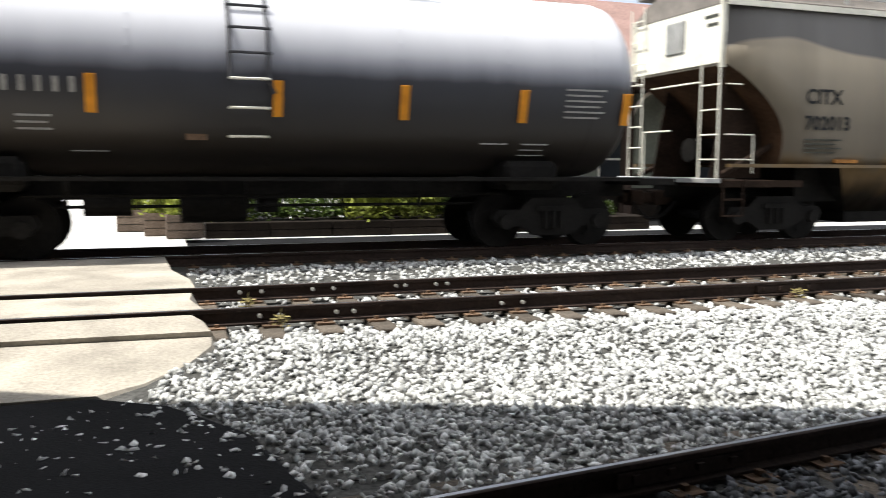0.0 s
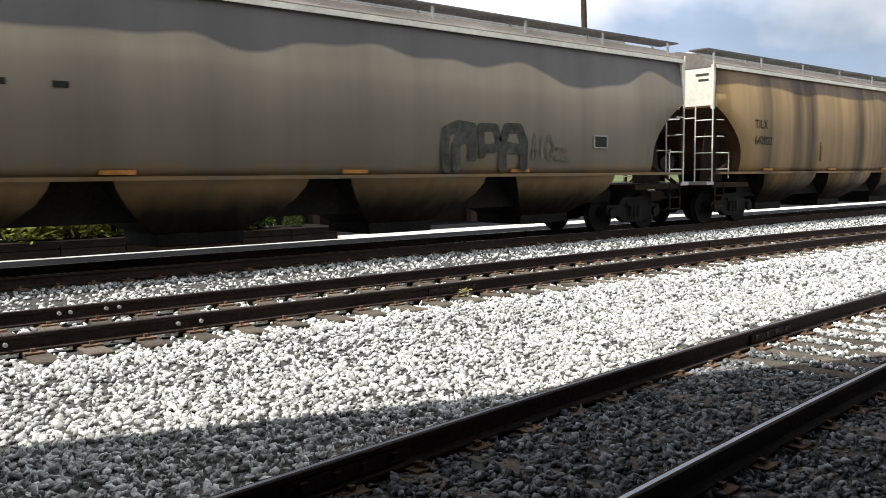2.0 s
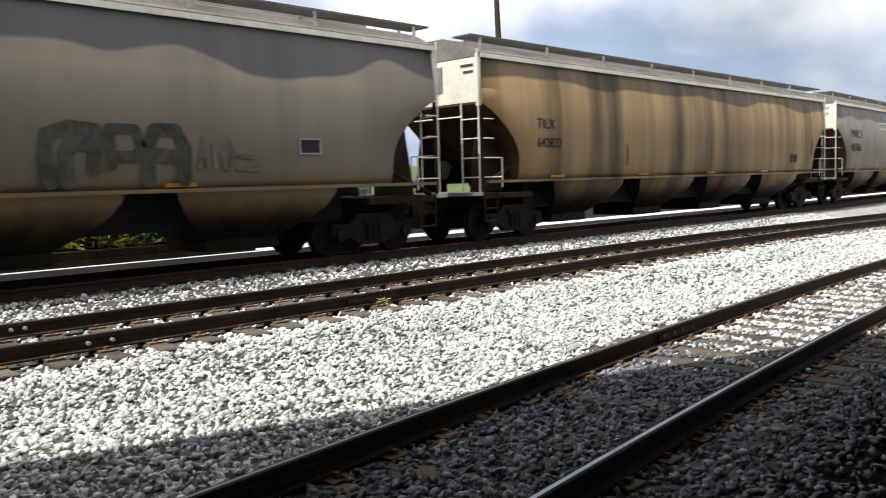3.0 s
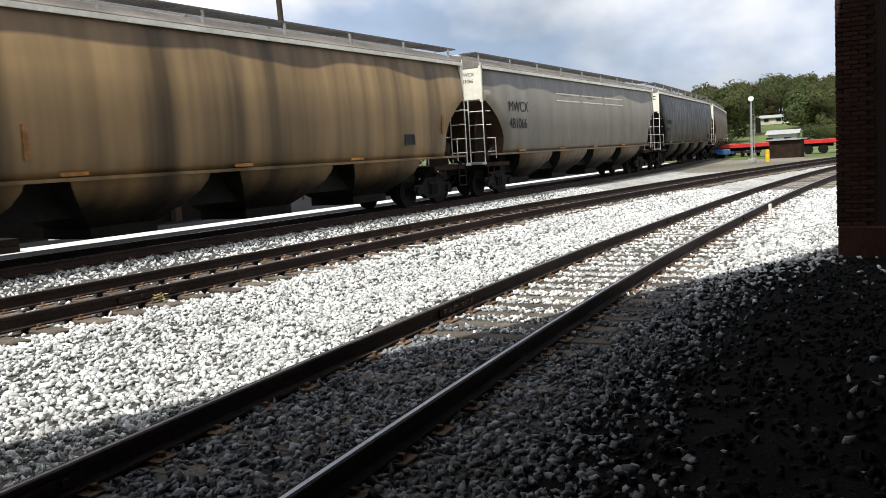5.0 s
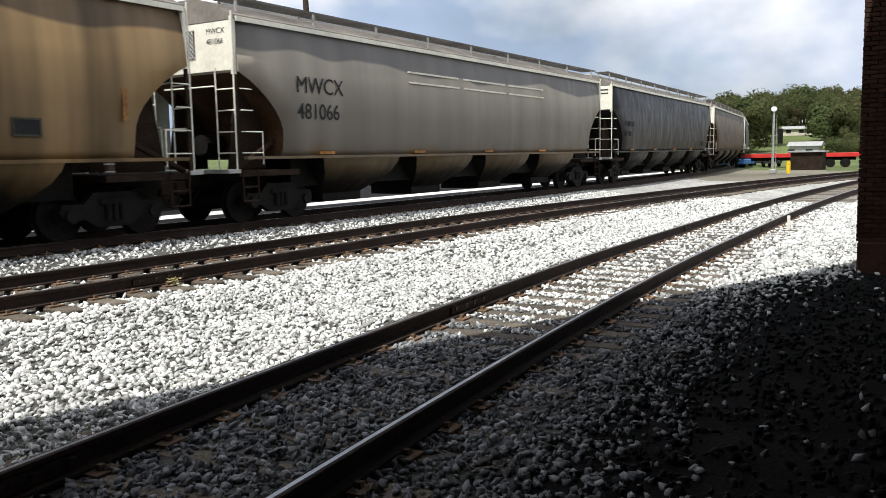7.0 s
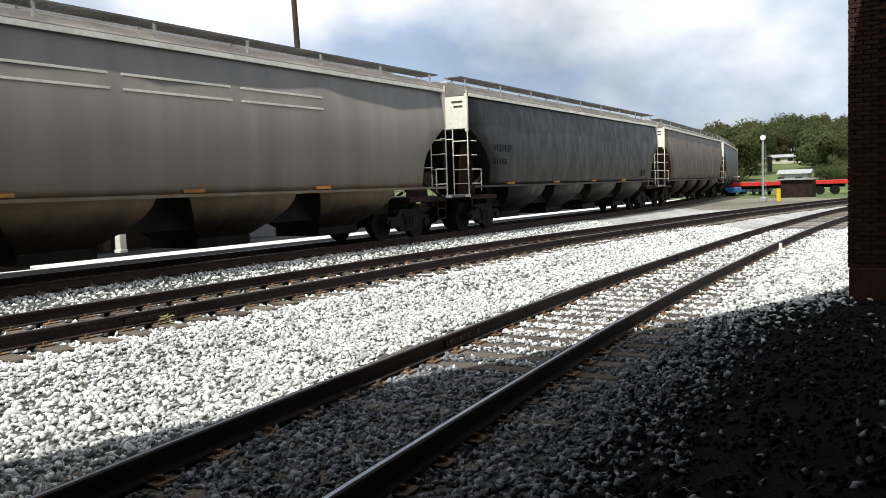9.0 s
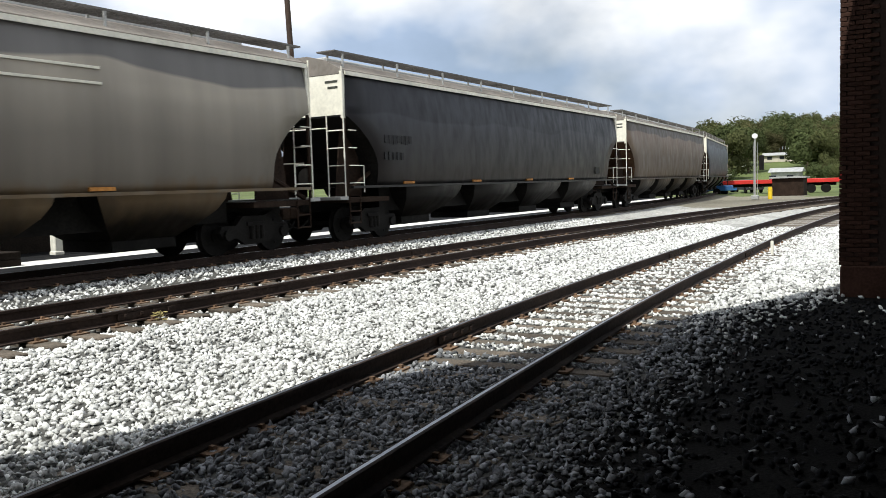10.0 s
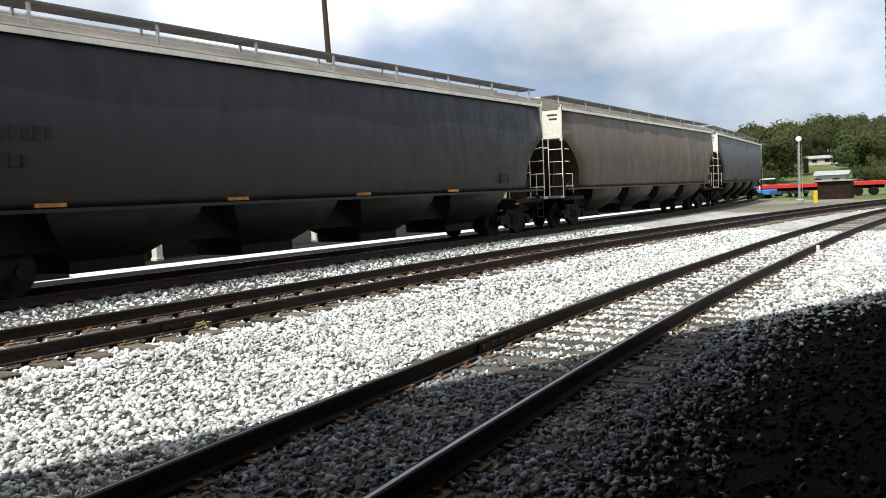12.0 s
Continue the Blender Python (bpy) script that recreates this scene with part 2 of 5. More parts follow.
M = {
    # bed under loose chips, darkened to imitate shade deep in the gaps
    "ballast": material("ballast", (0.08, 0.078, 0.072), 0.95, grain=(0.5, 24), stain=(0.18, 0.6), bump=1.0),
    "stone": material("limestone_chips", (0.60, 0.60, 0.58), 0.9, grain=(0.18, 60), stain=(0.12, 0.7), bump=0.4, island=0.5),
    "far_ballast": material("far_ballast", (0.34, 0.335, 0.315), 0.95, grain=(0.4, 9), stain=(0.25, 0.5), bump=1.0),
    "walkway": material("weathered_walkway_steel", (0.16, 0.15, 0.14), 0.7, 0.2, grain=(0.2, 20), stain=(0.25, 1), bump=0.1),
    # near-black chips: the deepest canopy shade put into the stone colour
    "dark_stone": material("deep_shade_stone", (0.014, 0.0145, 0.016), 0.9, spec=0.1, grain=(0.2, 60), stain=(0.35, 0.7), bump=0.4, island=0.4),
    "dry_weed": material("dry_weed", (0.26, 0.215, 0.085), 0.8, grain=(0.2, 8), stain=(0.3, 2), bump=0, island=0.4),
    "soil": material("dry_soil", (0.17, 0.155, 0.12), 0.95, grain=(0.3, 9), stain=(0.35, 0.12), bump=0.8),
    "grass": material("hill_grass", (0.095, 0.12, 0.04), 0.95, grain=(0.35, 2), stain=(0.4, 0.05), bump=0.5),
    "rail_side": material("rusty_rail_web", (0.034, 0.022, 0.017), 0.85, grain=(0.35, 25), stain=(0.3, 1.5), bump=0.4),
    "rail_top": material("worn_rail_head", (0.33, 0.34, 0.37), 0.3, 0.85, grain=(0.15, 60), stain=(0.25, 2), bump=0.1),
    "tie": material("weathered_tie", (0.115, 0.095, 0.075), 0.95, grain=(0.4, 35), stain=(0.3, 3), bump=0.7, obj=0.35),
    "plate": material("rusty_plate", (0.15, 0.095, 0.06), 0.9, grain=(0.35, 40), stain=(0.3, 4), bump=0.4, obj=0.3),
    "bolt": material("bright_bolt", (0.62, 0.60, 0.56), 0.6, 0.2, bump=0.1),
    "concrete": material("crossing_concrete", (0.40, 0.36, 0.30), 0.92, grain=(0.18, 35), stain=(0.3, 1.4), bump=0.5),
    "pavement": material("pale_pavement", (0.62, 0.60, 0.57), 0.9, grain=(0.1, 25), stain=(0.12, 0.7), bump=0.2),
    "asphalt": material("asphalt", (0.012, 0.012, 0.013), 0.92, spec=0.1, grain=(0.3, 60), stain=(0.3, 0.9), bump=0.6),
    "black": material("greasy_steel", (0.011, 0.010, 0.009), 0.75, spec=0.12, grain=(0.4, 18), stain=(0.4, 2), bump=0.3),
    "brown_steel": material("rust_brown_steel", (0.027, 0.017, 0.012), 0.85, spec=0.12, grain=(0.35, 18), stain=(0.4, 2), bump=0.3),
    "white": material("white_paint", (0.78, 0.755, 0.655), 0.55, grain=(0.06, 12), stain=(0.14, 1.5), bump=0.05),
    "grey_steel": material("grey_galvanised", (0.42, 0.42, 0.41), 0.55, 0.4, grain=(0.12, 20), stain=(0.15, 2), bump=0.1),
    "faded_orange": material("faded_orange_reflector", (0.34, 0.15, 0.035), 0.6, grain=(0.2, 14), stain=(0.4, 3), bump=0.05),
    "end_rust": material("rust_stained_end_sheet", (0.062, 0.034, 0.019), 0.85, spec=0.12, grain=(0.25, 14), stain=(0.45, 1.2), bump=0.2),
    # greyer chips: canopy shade over the siding put into their colour
    "shaded_stone": material("canopy_shaded_chips", (0.20, 0.205, 0.215), 0.9, spec=0.15, grain=(0.2, 60), stain=(0.3, 0.7), bump=0.4, island=0.6),
    "dark_steel": material("dark_grey_steel", (0.06, 0.06, 0.065), 0.6, 0.3, grain=(0.2, 20), stain=(0.2, 2), bump=0.1),
    "faint_spray": material("faint_sprayed_paint", (0.13, 0.12, 0.10), 0.9, spec=0.08, grain=(0.25, 8), stain=(0.35, 2), bump=0),
    "rust_mark": material("dull_orange_mark", (0.27, 0.13, 0.045), 0.7, grain=(0.3, 14), stain=(0.4, 3), bump=0.05),
    "orange": material("orange_marker", (0.62, 0.25, 0.02), 0.5, grain=(0.08, 12), stain=(0.15, 3), bump=0.05),
    "letter": material("black_lettering", (0.015, 0.015, 0.016), 0.6, grain=(0.1, 12), stain=(0.2, 3), bump=0),
    "pale_letter": material("faded_white_lettering", (0.30, 0.295, 0.28), 0.6, grain=(0.1, 12), stain=(0.2, 3), bump=0),
    "sprayed": material("sprayed_paint", (0.068, 0.07, 0.06), 0.9, spec=0.08, grain=(0.25, 8), stain=(0.35, 2), bump=0),
    "brick": material("dark_brick", (0.05, 0.026, 0.019), 0.9, spec=0.08, grain=(0.25, 30), stain=(0.25, 2), bump=0.5, obj=0.25),
    "mortar": material("mortar", (0.036, 0.024, 0.019), 0.95, bump=0.5),
    "canopy": material("canopy_boards", (0.10, 0.08, 0.065), 0.9, grain=(0.2, 12), stain=(0.2, 1), bump=0.3),
    "shingle": material("red_shingles", (0.29, 0.185, 0.16), 0.9, grain=(0.3, 14), stain=(0.15, 0.8), bump=0.5),
    "cream": material("cream_siding", (0.60, 0.55, 0.46), 0.8, grain=(0.06, 12), stain=(0.1, 1), bump=0.1),
    "sage": material("grey_green_boards", (0.20, 0.215, 0.175), 0.85, grain=(0.12, 12), stain=(0.2, 1), bump=0.15),
    "dark_wood": material("dark_stained_wood", (0.06, 0.04, 0.03), 0.8, grain=(0.3, 18), stain=(0.2, 2), bump=0.3),
    "glass": material("dark_window_glass", (0.03, 0.035, 0.04), 0.08, grain=(0.05, 3), stain=(0.05, 1), bump=0),
    "leaf": material("green_leaves", (0.085, 0.125, 0.03), 0.75, grain=(0.2, 8), stain=(0.3, 1.5), bump=0, island=0.5, leafy_light=0.35),
    "bright_leaf": material("yellow_green_leaves", (0.24, 0.27, 0.05), 0.7, grain=(0.2, 8), stain=(0.3, 2), bump=0, island=0.45, leafy_light=0.35),
    "tree_leaf": material("green_tree_foliage", (0.080, 0.098, 0.040), 0.9, spec=0.08, grain=(0.1, 0.9), stain=(0.2, 0.12), bump=0, island=0.1, obj=0.3, leafy_light=0.45),
    "olive_leaf": material("olive_tree_foliage", (0.098, 0.106, 0.045), 0.9, spec=0.08, grain=(0.1, 0.9), stain=(0.2, 0.12), bump=0, island=0.1, obj=0.3, leafy_light=0.45),
    "brown_leaf": material("turning_tree_foliage", (0.105, 0.098, 0.047), 0.9, spec=0.08, grain=(0.1, 0.9), stain=(0.2, 0.12), bump=0, island=0.1, obj=0.3, leafy_light=0.45),
    "bark": material("bark", (0.10, 0.075, 0.055), 0.9, bump=0.6),
    "petal": material("white_petals", (0.8, 0.78, 0.76), 0.7, bump=0),
    # ground on the platform side, canopy shade painted in as near black
    "cinder": material("canopy_shaded_ground", (0.011, 0.0105, 0.01), 0.95, spec=0.03, grain=(0.5, 40), stain=(0.4, 1.5), bump=1.0),
    "roof_sheet": material("dusty_roof_sheet", (0.19, 0.17, 0.15), 0.7, grain=(0.15, 10), stain=(0.3, 0.8), bump=0.2),
    "red": material("red_paint", (0.55, 0.035, 0.03), 0.5, grain=(0.08, 6), stain=(0.2, 0.7), bump=0.05),
    "blue": material("blue_paint", (0.06, 0.20, 0.50), 0.4, grain=(0.08, 6), stain=(0.2, 1), bump=0.05),
    "yellow": material("yellow_paint", (0.75, 0.52, 0.03), 0.55, grain=(0.08, 12), stain=(0.15, 2), bump=0.05),
    "lens": material("frosted_signal_lens", (0.8, 0.8, 0.8), 0.3, bump=0),
    "dark_timber": material("creosoted_timber", (0.018, 0.014, 0.011), 0.9, spec=0.1, grain=(0.3, 18), stain=(0.3, 2), bump=0.3),
    "planter": material("weathered_planter_wood", (0.17, 0.13, 0.10), 0.9, grain=(0.3, 25), stain=(0.25, 3), bump=0.4, obj=0.2),
}
P_CITX = car_paint("beige_grey_paint", (0.245, 0.21, 0.16), (0.132, 0.125, 0.12), (0.19, 0.12, 0.05), 3.66, 1.5, 0.2, 3.1)
P_TAN = car_paint("tan_paint", (0.33, 0.215, 0.10), (0.16, 0.108, 0.062), (0.17, 0.105, 0.042), 3.86, 0.6, 0.75, 8.3)
P_GREY = car_paint("light_grey_paint", (0.265, 0.238, 0.20), (0.16, 0.153, 0.148), (0.15, 0.10, 0.05), 3.74, 1.0, 0.18, 14.2)
P_SLATE = car_paint("slate_paint", (0.0165, 0.0165, 0.021), (0.011, 0.011, 0.0155), (0.009, 0.0085, 0.009), 3.35, 0.8, 0.1, 21.7, 0.42)
P_DUN = car_paint("dun_paint", (0.135, 0.10, 0.075), (0.085, 0.07, 0.06), (0.035, 0.025, 0.017), 3.9, 0.8, 0.18, 27.7)
P_BLUE = car_paint("blue_grey_paint", (0.07, 0.082, 0.10), (0.05, 0.058, 0.072), (0.016, 0.015, 0.014), 3.9, 0.6, 0.14, 33.3)



def tank_paint():
    """Black tank enamel: sky sheen painted as a pale ramp on the upper half, the lower half dark."""
    m = bpy.data.materials.new("sky_sheen_black_tank_enamel")
    m.use_nodes = True
    n, l = m.node_tree.nodes, m.node_tree.links
    b = n["Principled BSDF"]
    b.inputs["Specular IOR Level"].default_value = 0.35
    tc, sep = n.new("ShaderNodeTexCoord"), n.new("ShaderNodeSeparateXYZ")
    l.new(tc.outputs["Object"], sep.inputs[0])
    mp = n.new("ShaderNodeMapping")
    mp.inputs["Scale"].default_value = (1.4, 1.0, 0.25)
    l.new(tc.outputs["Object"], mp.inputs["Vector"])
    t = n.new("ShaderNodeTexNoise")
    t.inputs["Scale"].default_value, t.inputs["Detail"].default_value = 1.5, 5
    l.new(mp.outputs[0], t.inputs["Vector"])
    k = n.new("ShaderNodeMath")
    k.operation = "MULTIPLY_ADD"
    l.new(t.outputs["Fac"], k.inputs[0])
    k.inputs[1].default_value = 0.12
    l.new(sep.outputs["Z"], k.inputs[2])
    # colour by height, imitating the reflected sky above the tank's middle
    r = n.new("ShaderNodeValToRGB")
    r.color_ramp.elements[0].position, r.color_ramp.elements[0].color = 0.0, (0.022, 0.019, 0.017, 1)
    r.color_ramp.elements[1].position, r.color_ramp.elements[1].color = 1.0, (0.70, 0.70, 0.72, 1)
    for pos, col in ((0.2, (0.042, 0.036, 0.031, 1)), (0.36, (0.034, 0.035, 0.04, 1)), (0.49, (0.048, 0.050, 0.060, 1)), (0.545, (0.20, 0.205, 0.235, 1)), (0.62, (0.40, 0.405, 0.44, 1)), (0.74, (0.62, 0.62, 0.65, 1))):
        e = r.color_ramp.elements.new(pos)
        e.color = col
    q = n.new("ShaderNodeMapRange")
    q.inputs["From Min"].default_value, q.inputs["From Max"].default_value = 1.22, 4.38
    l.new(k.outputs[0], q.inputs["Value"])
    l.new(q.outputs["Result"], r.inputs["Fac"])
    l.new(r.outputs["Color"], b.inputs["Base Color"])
    w = n.new("ShaderNodeMapRange")
    w.inputs["To Min"].default_value, w.inputs["To Max"].default_value = 0.3, 0.5
    l.new(t.outputs["Fac"], w.inputs["Value"])
    l.new(w.outputs["Result"], b.inputs["Roughness"])
    return m


P_TANK = tank_paint()

# ---- mesh helpers ----


def mesh_of(name, bm, mats):
    me = bpy.data.meshes.new(name)
    bm.normal_update()
    bm.to_mesh(me)
    bm.free()
    for m in mats if isinstance(mats, (list, tuple)) else [mats]:
        me.materials.append(m)
    return me


def part(name, bm, mat=None, parent=None, label="", at=None, smooth=False):
    me = bm if isinstance(bm, bpy.types.Mesh) else mesh_of(name, bm, mat)
    if smooth:
        for poly in me.polygons:
            poly.use_smooth = True
    ob = new(name, me)
    if parent:
        ob.parent = parent
    if at is not None:
        ob.matrix_basis = at
    if label:
        ob["label"] = label
    return ob


def thing(name, at, label, category, group="", kind=""):
    ob = new(name)
    ob.matrix_basis = at
    ob.empty_display_size = 0.2
    return tagged(ob, label, category, group, kind)


def box(bm, x0, y0, z0, x1, y1, z1, bevel=0.0):
    r = bmesh.ops.create_cube(bm, size=1)
    vs = r["verts"]
    for v in vs:
        v.co = Vector(((x0 + x1) / 2 + v.co.x * (x1 - x0), (y0 + y1) / 2 + v.co.y * (y1 - y0), (z0 + z1) / 2 + v.co.z * (z1 - z0)))
    if bevel:
        es = list({e for v in vs for e in v.link_edges})
        bmesh.ops.bevel(bm, geom=es, offset=bevel, segments=1, affect="EDGES")
    return bm


def boxes(*dims, bevel=0.0):
    bm = bmesh.new()
    for d in dims:
        box(bm, *d, bevel=bevel)
    return bm


def rod(bm, a, b, r, sides=8, r2=None):
    a, b = Vector(a), Vector(b)
    q = (b - a).to_track_quat("Z", "Y").to_matrix().to_4x4()
    bmesh.ops.create_cone(bm, cap_ends=True, segments=sides, radius1=r, radius2=r if r2 is None else r2, depth=(b - a).length,
                          matrix=Matrix.Translation((a + b) / 2) @ q)
    return bm


def rods(r, *pairs, sides=6):
    bm = bmesh.new()
    for a, b in pairs:
        rod(bm, a, b, r, sides)
    return bm


def curve_y(points):
    """A smooth line y(x) through a few plan points."""
    xs, ys = np.array([p[0] for p in points], float), np.array([p[1] for p in points], float)
    slope = np.gradient(ys, xs)

    def y(x):
        i = int(np.clip(np.searchsorted(xs, x) - 1, 0, len(xs) - 2))
        h = xs[i + 1] - xs[i]
        t = (x - xs[i]) / h
        return ((2 * t**3 - 3 * t**2 + 1) * ys[i] + (t**3 - 2 * t**2 + t) * h * slope[i]
                + (-2 * t**3 + 3 * t**2) * ys[i + 1] + (t**3 - t**2) * h * slope[i + 1])
    return y


# ---- ground ----
GROUND = -0.20
near_y = curve_y([(-14, 1.3), (-6, 2.6), (0, 3.43), (3.2, 3.80), (6, 4.06), (11.6, 4.42), (18, 4.58), (25, 4.66), (34.5, 4.5), (46.6, 3.8), (62, 1.9)])
mid_y = curve_y([(-40, 8.27), (-10, 8.27), (8, 8.27), (16, 8.27), (20, 8.14), (24, 7.86), (28.5, 7.45), (35.8, 6.8), (43.3, 5.8), (52, 4.4), (70, 0.6), (95, -6.5)])


def train_y(x):
    return 14.1 + 0.00158 * max(0.0, x - 30) ** 2 if x < 97 else 21.19 + 0.2117 * (x - 97)


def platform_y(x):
    """Edge of the ground and stone coloured dark for the deep shade under the canopy."""
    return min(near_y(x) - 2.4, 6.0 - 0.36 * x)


def height(x, y):
    """Ground height: ballast banks under the two far tracks, level elsewhere, a hill far off."""
    z = GROUND
    if 6 < x < 60:
        d = y - (near_y(x) - 0.75)
        z -= 0.085 * max(0.0, min(1.0, (1.5 - abs(d)) / 0.4)) * min(1.0, (x - 6) / 2)
    if x < 120 and y < 60:
        d = y - (mid_y(min(max(x, -40), 95)) + 0.75)
        z += 0.16 * max(0.0, min(1.0, (2.6 - abs(d)) / 1.1)) - 0.03 * max(0.0, min(1.0, (1.75 - abs(d)) / 0.3))
        d = y - train_y(min(x, 120))
        z = max(z, GROUND + 0.16 * max(0.0, min(1.0, (2.7 - abs(d)) / 1.0)))
    return z


def grid_sheet(xs, ys, fn, mat_of, mats):
    verts = [(x, y, fn(x, y)) for y in ys for x in xs]
    w = len(xs)
    faces, mi = [], []
    for j in range(len(ys) - 1):
        for i in range(w - 1):
            faces.append((j * w + i, j * w + i + 1, (j + 1) * w + i + 1, (j + 1) * w + i))
            mi.append(mat_of((xs[i] + xs[i + 1]) / 2, (ys[j] + ys[j + 1]) / 2))
    me = bpy.data.meshes.new("ground")
    me.from_pydata(verts, [], faces)
    for m in mats:
        me.materials.append(m)
    me.polygons.foreach_set("material_index", mi)
    for poly in me.polygons:
        poly.use_smooth = True
    return me


gx = sorted({-900.0, -300.0, -100.0, -40.0, *np.arange(-20, 80, 1.0), 90.0, 110.0, 140.0, 180.0, 240.0, 400.0, 900.0})
gy = sorted({-900.0, -200.0, -60.0, -20.0, *np.arange(-10, 24, 0.4), 26.0, 32.0, 45.0, 70.0, 120.0, 250.0, 900.0})


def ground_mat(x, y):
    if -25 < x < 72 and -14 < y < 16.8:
        # platform side takes the ground colour darkened for canopy shade
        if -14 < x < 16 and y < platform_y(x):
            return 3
        if x > 50 and y > mid_y(x) + 3.2:
            return 1
        return 4 if x > 30 else 0
    return 1 if x < 76 and y > 9 else 2


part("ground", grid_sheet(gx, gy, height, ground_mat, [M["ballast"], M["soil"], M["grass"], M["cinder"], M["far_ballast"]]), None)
tagged(bpy.data.objects["ground"], "pale crushed limestone ballast ground beside the tracks", "ground", kind="structure")


def stones(name, x0, x1, y0, y1, count, size, label, seed, mat="stone"):
    """Loose crushed stone: irregular eight-cornered chips."""
    rng = np.random.default_rng(seed)
    base = np.array([(1, 0, 0.1), (-1, 0.1, 0), (0, 1, -0.1), (0.1, -1, 0), (0, 0.1, 1), (0, 0, -1), (0.65, 0.6, 0.55), (-0.6, -0.65, 0.5)], float)
    bmh = bmesh.new()
    for c in base:
        bmh.verts.new(c)
    bmesh.ops.convex_hull(bmh, input=bmh.verts)
    bmh.verts.index_update()
    tris = np.array([[v.index for v in f.verts] for f in bmh.faces])
    keep = np.array([v.co[:] for v in bmh.verts])
    bmh.free()
    xs, ys = rng.uniform(x0, x1, count), rng.uniform(y0, y1, count)
    ok = []
    for i in range(count):
        x, y = xs[i], ys[i]
        d1, d2 = y - near_y(x), y - mid_y(x)
        if min(abs(d1), abs(d1 + 1.5), abs(d2), abs(d2 - 1.5)) < 0.075:
            continue
        if y > 6.2 and x < min(0.48, (y - 6.75) * 0.75) + 0.06 * math.sin(y * 7):
            continue
        off = abs((x + 0.265) % 0.53 - 0.265)
        if -0.58 < d2 < 2.1 and (off < 0.12 or rng.random() < (0.2 if d2 < 0 else 0.35)):
            continue
        if x > 7 and -2.1 < d1 < 0.6 and (off < 0.14 or (-1.45 < d1 < -0.05 and rng.random() < 0.1)):
            continue
        # canopy shade put into chip colour: grey along the siding, near black by the platform; few at the road's edge
        siding_shade = min(1.0, max(0.0, ((11.5 if d1 < -1.6 else 9.0) - x) / 2.0)) if d1 < -0.05 else 0.0
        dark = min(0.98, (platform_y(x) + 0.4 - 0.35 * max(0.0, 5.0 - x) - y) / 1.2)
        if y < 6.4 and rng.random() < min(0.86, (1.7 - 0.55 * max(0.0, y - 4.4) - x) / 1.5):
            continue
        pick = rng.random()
        zone = "dark_stone" if pick < dark else "shaded_stone" if rng.random() < siding_shade else "stone"
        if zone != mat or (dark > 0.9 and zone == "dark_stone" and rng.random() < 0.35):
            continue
        ok.append(i)
    n = len(ok)
    sz = size * rng.uniform(0.6, 1.35, (n, 1, 1)) * rng.uniform(0.65, 1.2, (n, 1, 3)) * np.array([1, 0.9, 0.55])
    pts = keep[None] * sz * rng.uniform(0.7, 1.25, (n, len(keep), 1))
    q = rng.normal(size=(n, 4)) * np.array([1, 0.45, 0.45, 1])
    q /= np.linalg.norm(q, axis=1, keepdims=True)
    w, a, b, c = q.T
    R = np.stack([np.stack([1 - 2 * (b * b + c * c), 2 * (a * b - c * w), 2 * (a * c + b * w)], -1),
                  np.stack([2 * (a * b + c * w), 1 - 2 * (a * a + c * c), 2 * (b * c - a * w)], -1),
                  np.stack([2 * (a * c - b * w), 2 * (b * c + a * w), 1 - 2 * (a * a + b * b)], -1)], 1)
    pts = np.einsum("nij,nkj->nki", R, pts)
    pos = np.array([(xs[i], ys[i], height(xs[i], ys[i])) for i in ok])
    pos[:, 2] += rng.uniform(-0.004, 0.022, n)
    verts = (pts + pos[:, None]).reshape(-1, 3)
    faces = (tris[None] + (np.arange(n) * len(keep))[:, None, None]).reshape(-1, 3)
    me = bpy.data.meshes.new(name)
    me.vertices.add(len(verts))
    me.vertices.foreach_set("co", verts.ravel())
    me.loops.add(faces.size)
    me.loops.foreach_set("vertex_index", faces.ravel())
    me.polygons.add(len(faces))
    me.polygons.foreach_set("loop_start", np.arange(0, faces.size, 3))
    me.update(calc_edges=True)
    me.validate()
    me.materials.append(M[mat])
    tagged(new(name, me), label, "gravel", kind="stuff")


stones("crushed_stone", -2.5, 12, 0.2, 7.9, 52000, 0.037, "loose pale grey crushed limestone beside the rails", 1)
stones("crushed_stone", 12, 30, -0.8, 8.0, 36000, 0.045, "loose pale grey crushed limestone between two tracks", 2)
stones("crushed_stone", -3, 34, 7.6, 13.0, 26000, 0.045, "loose pale grey limestone along the middle track", 3)

stones("oily_stone", -2.5, 12, -1.5, 4.6, 42000, 0.037, "grey crushed stone along the siding rails, darkened for canopy shade", 6, "shaded_stone")
stones("cinder_stone", -2.5, 13, -3.4, 5.4, 26000, 0.034, "dark stone on the platform side with canopy shade in its colour", 4, "dark_stone")

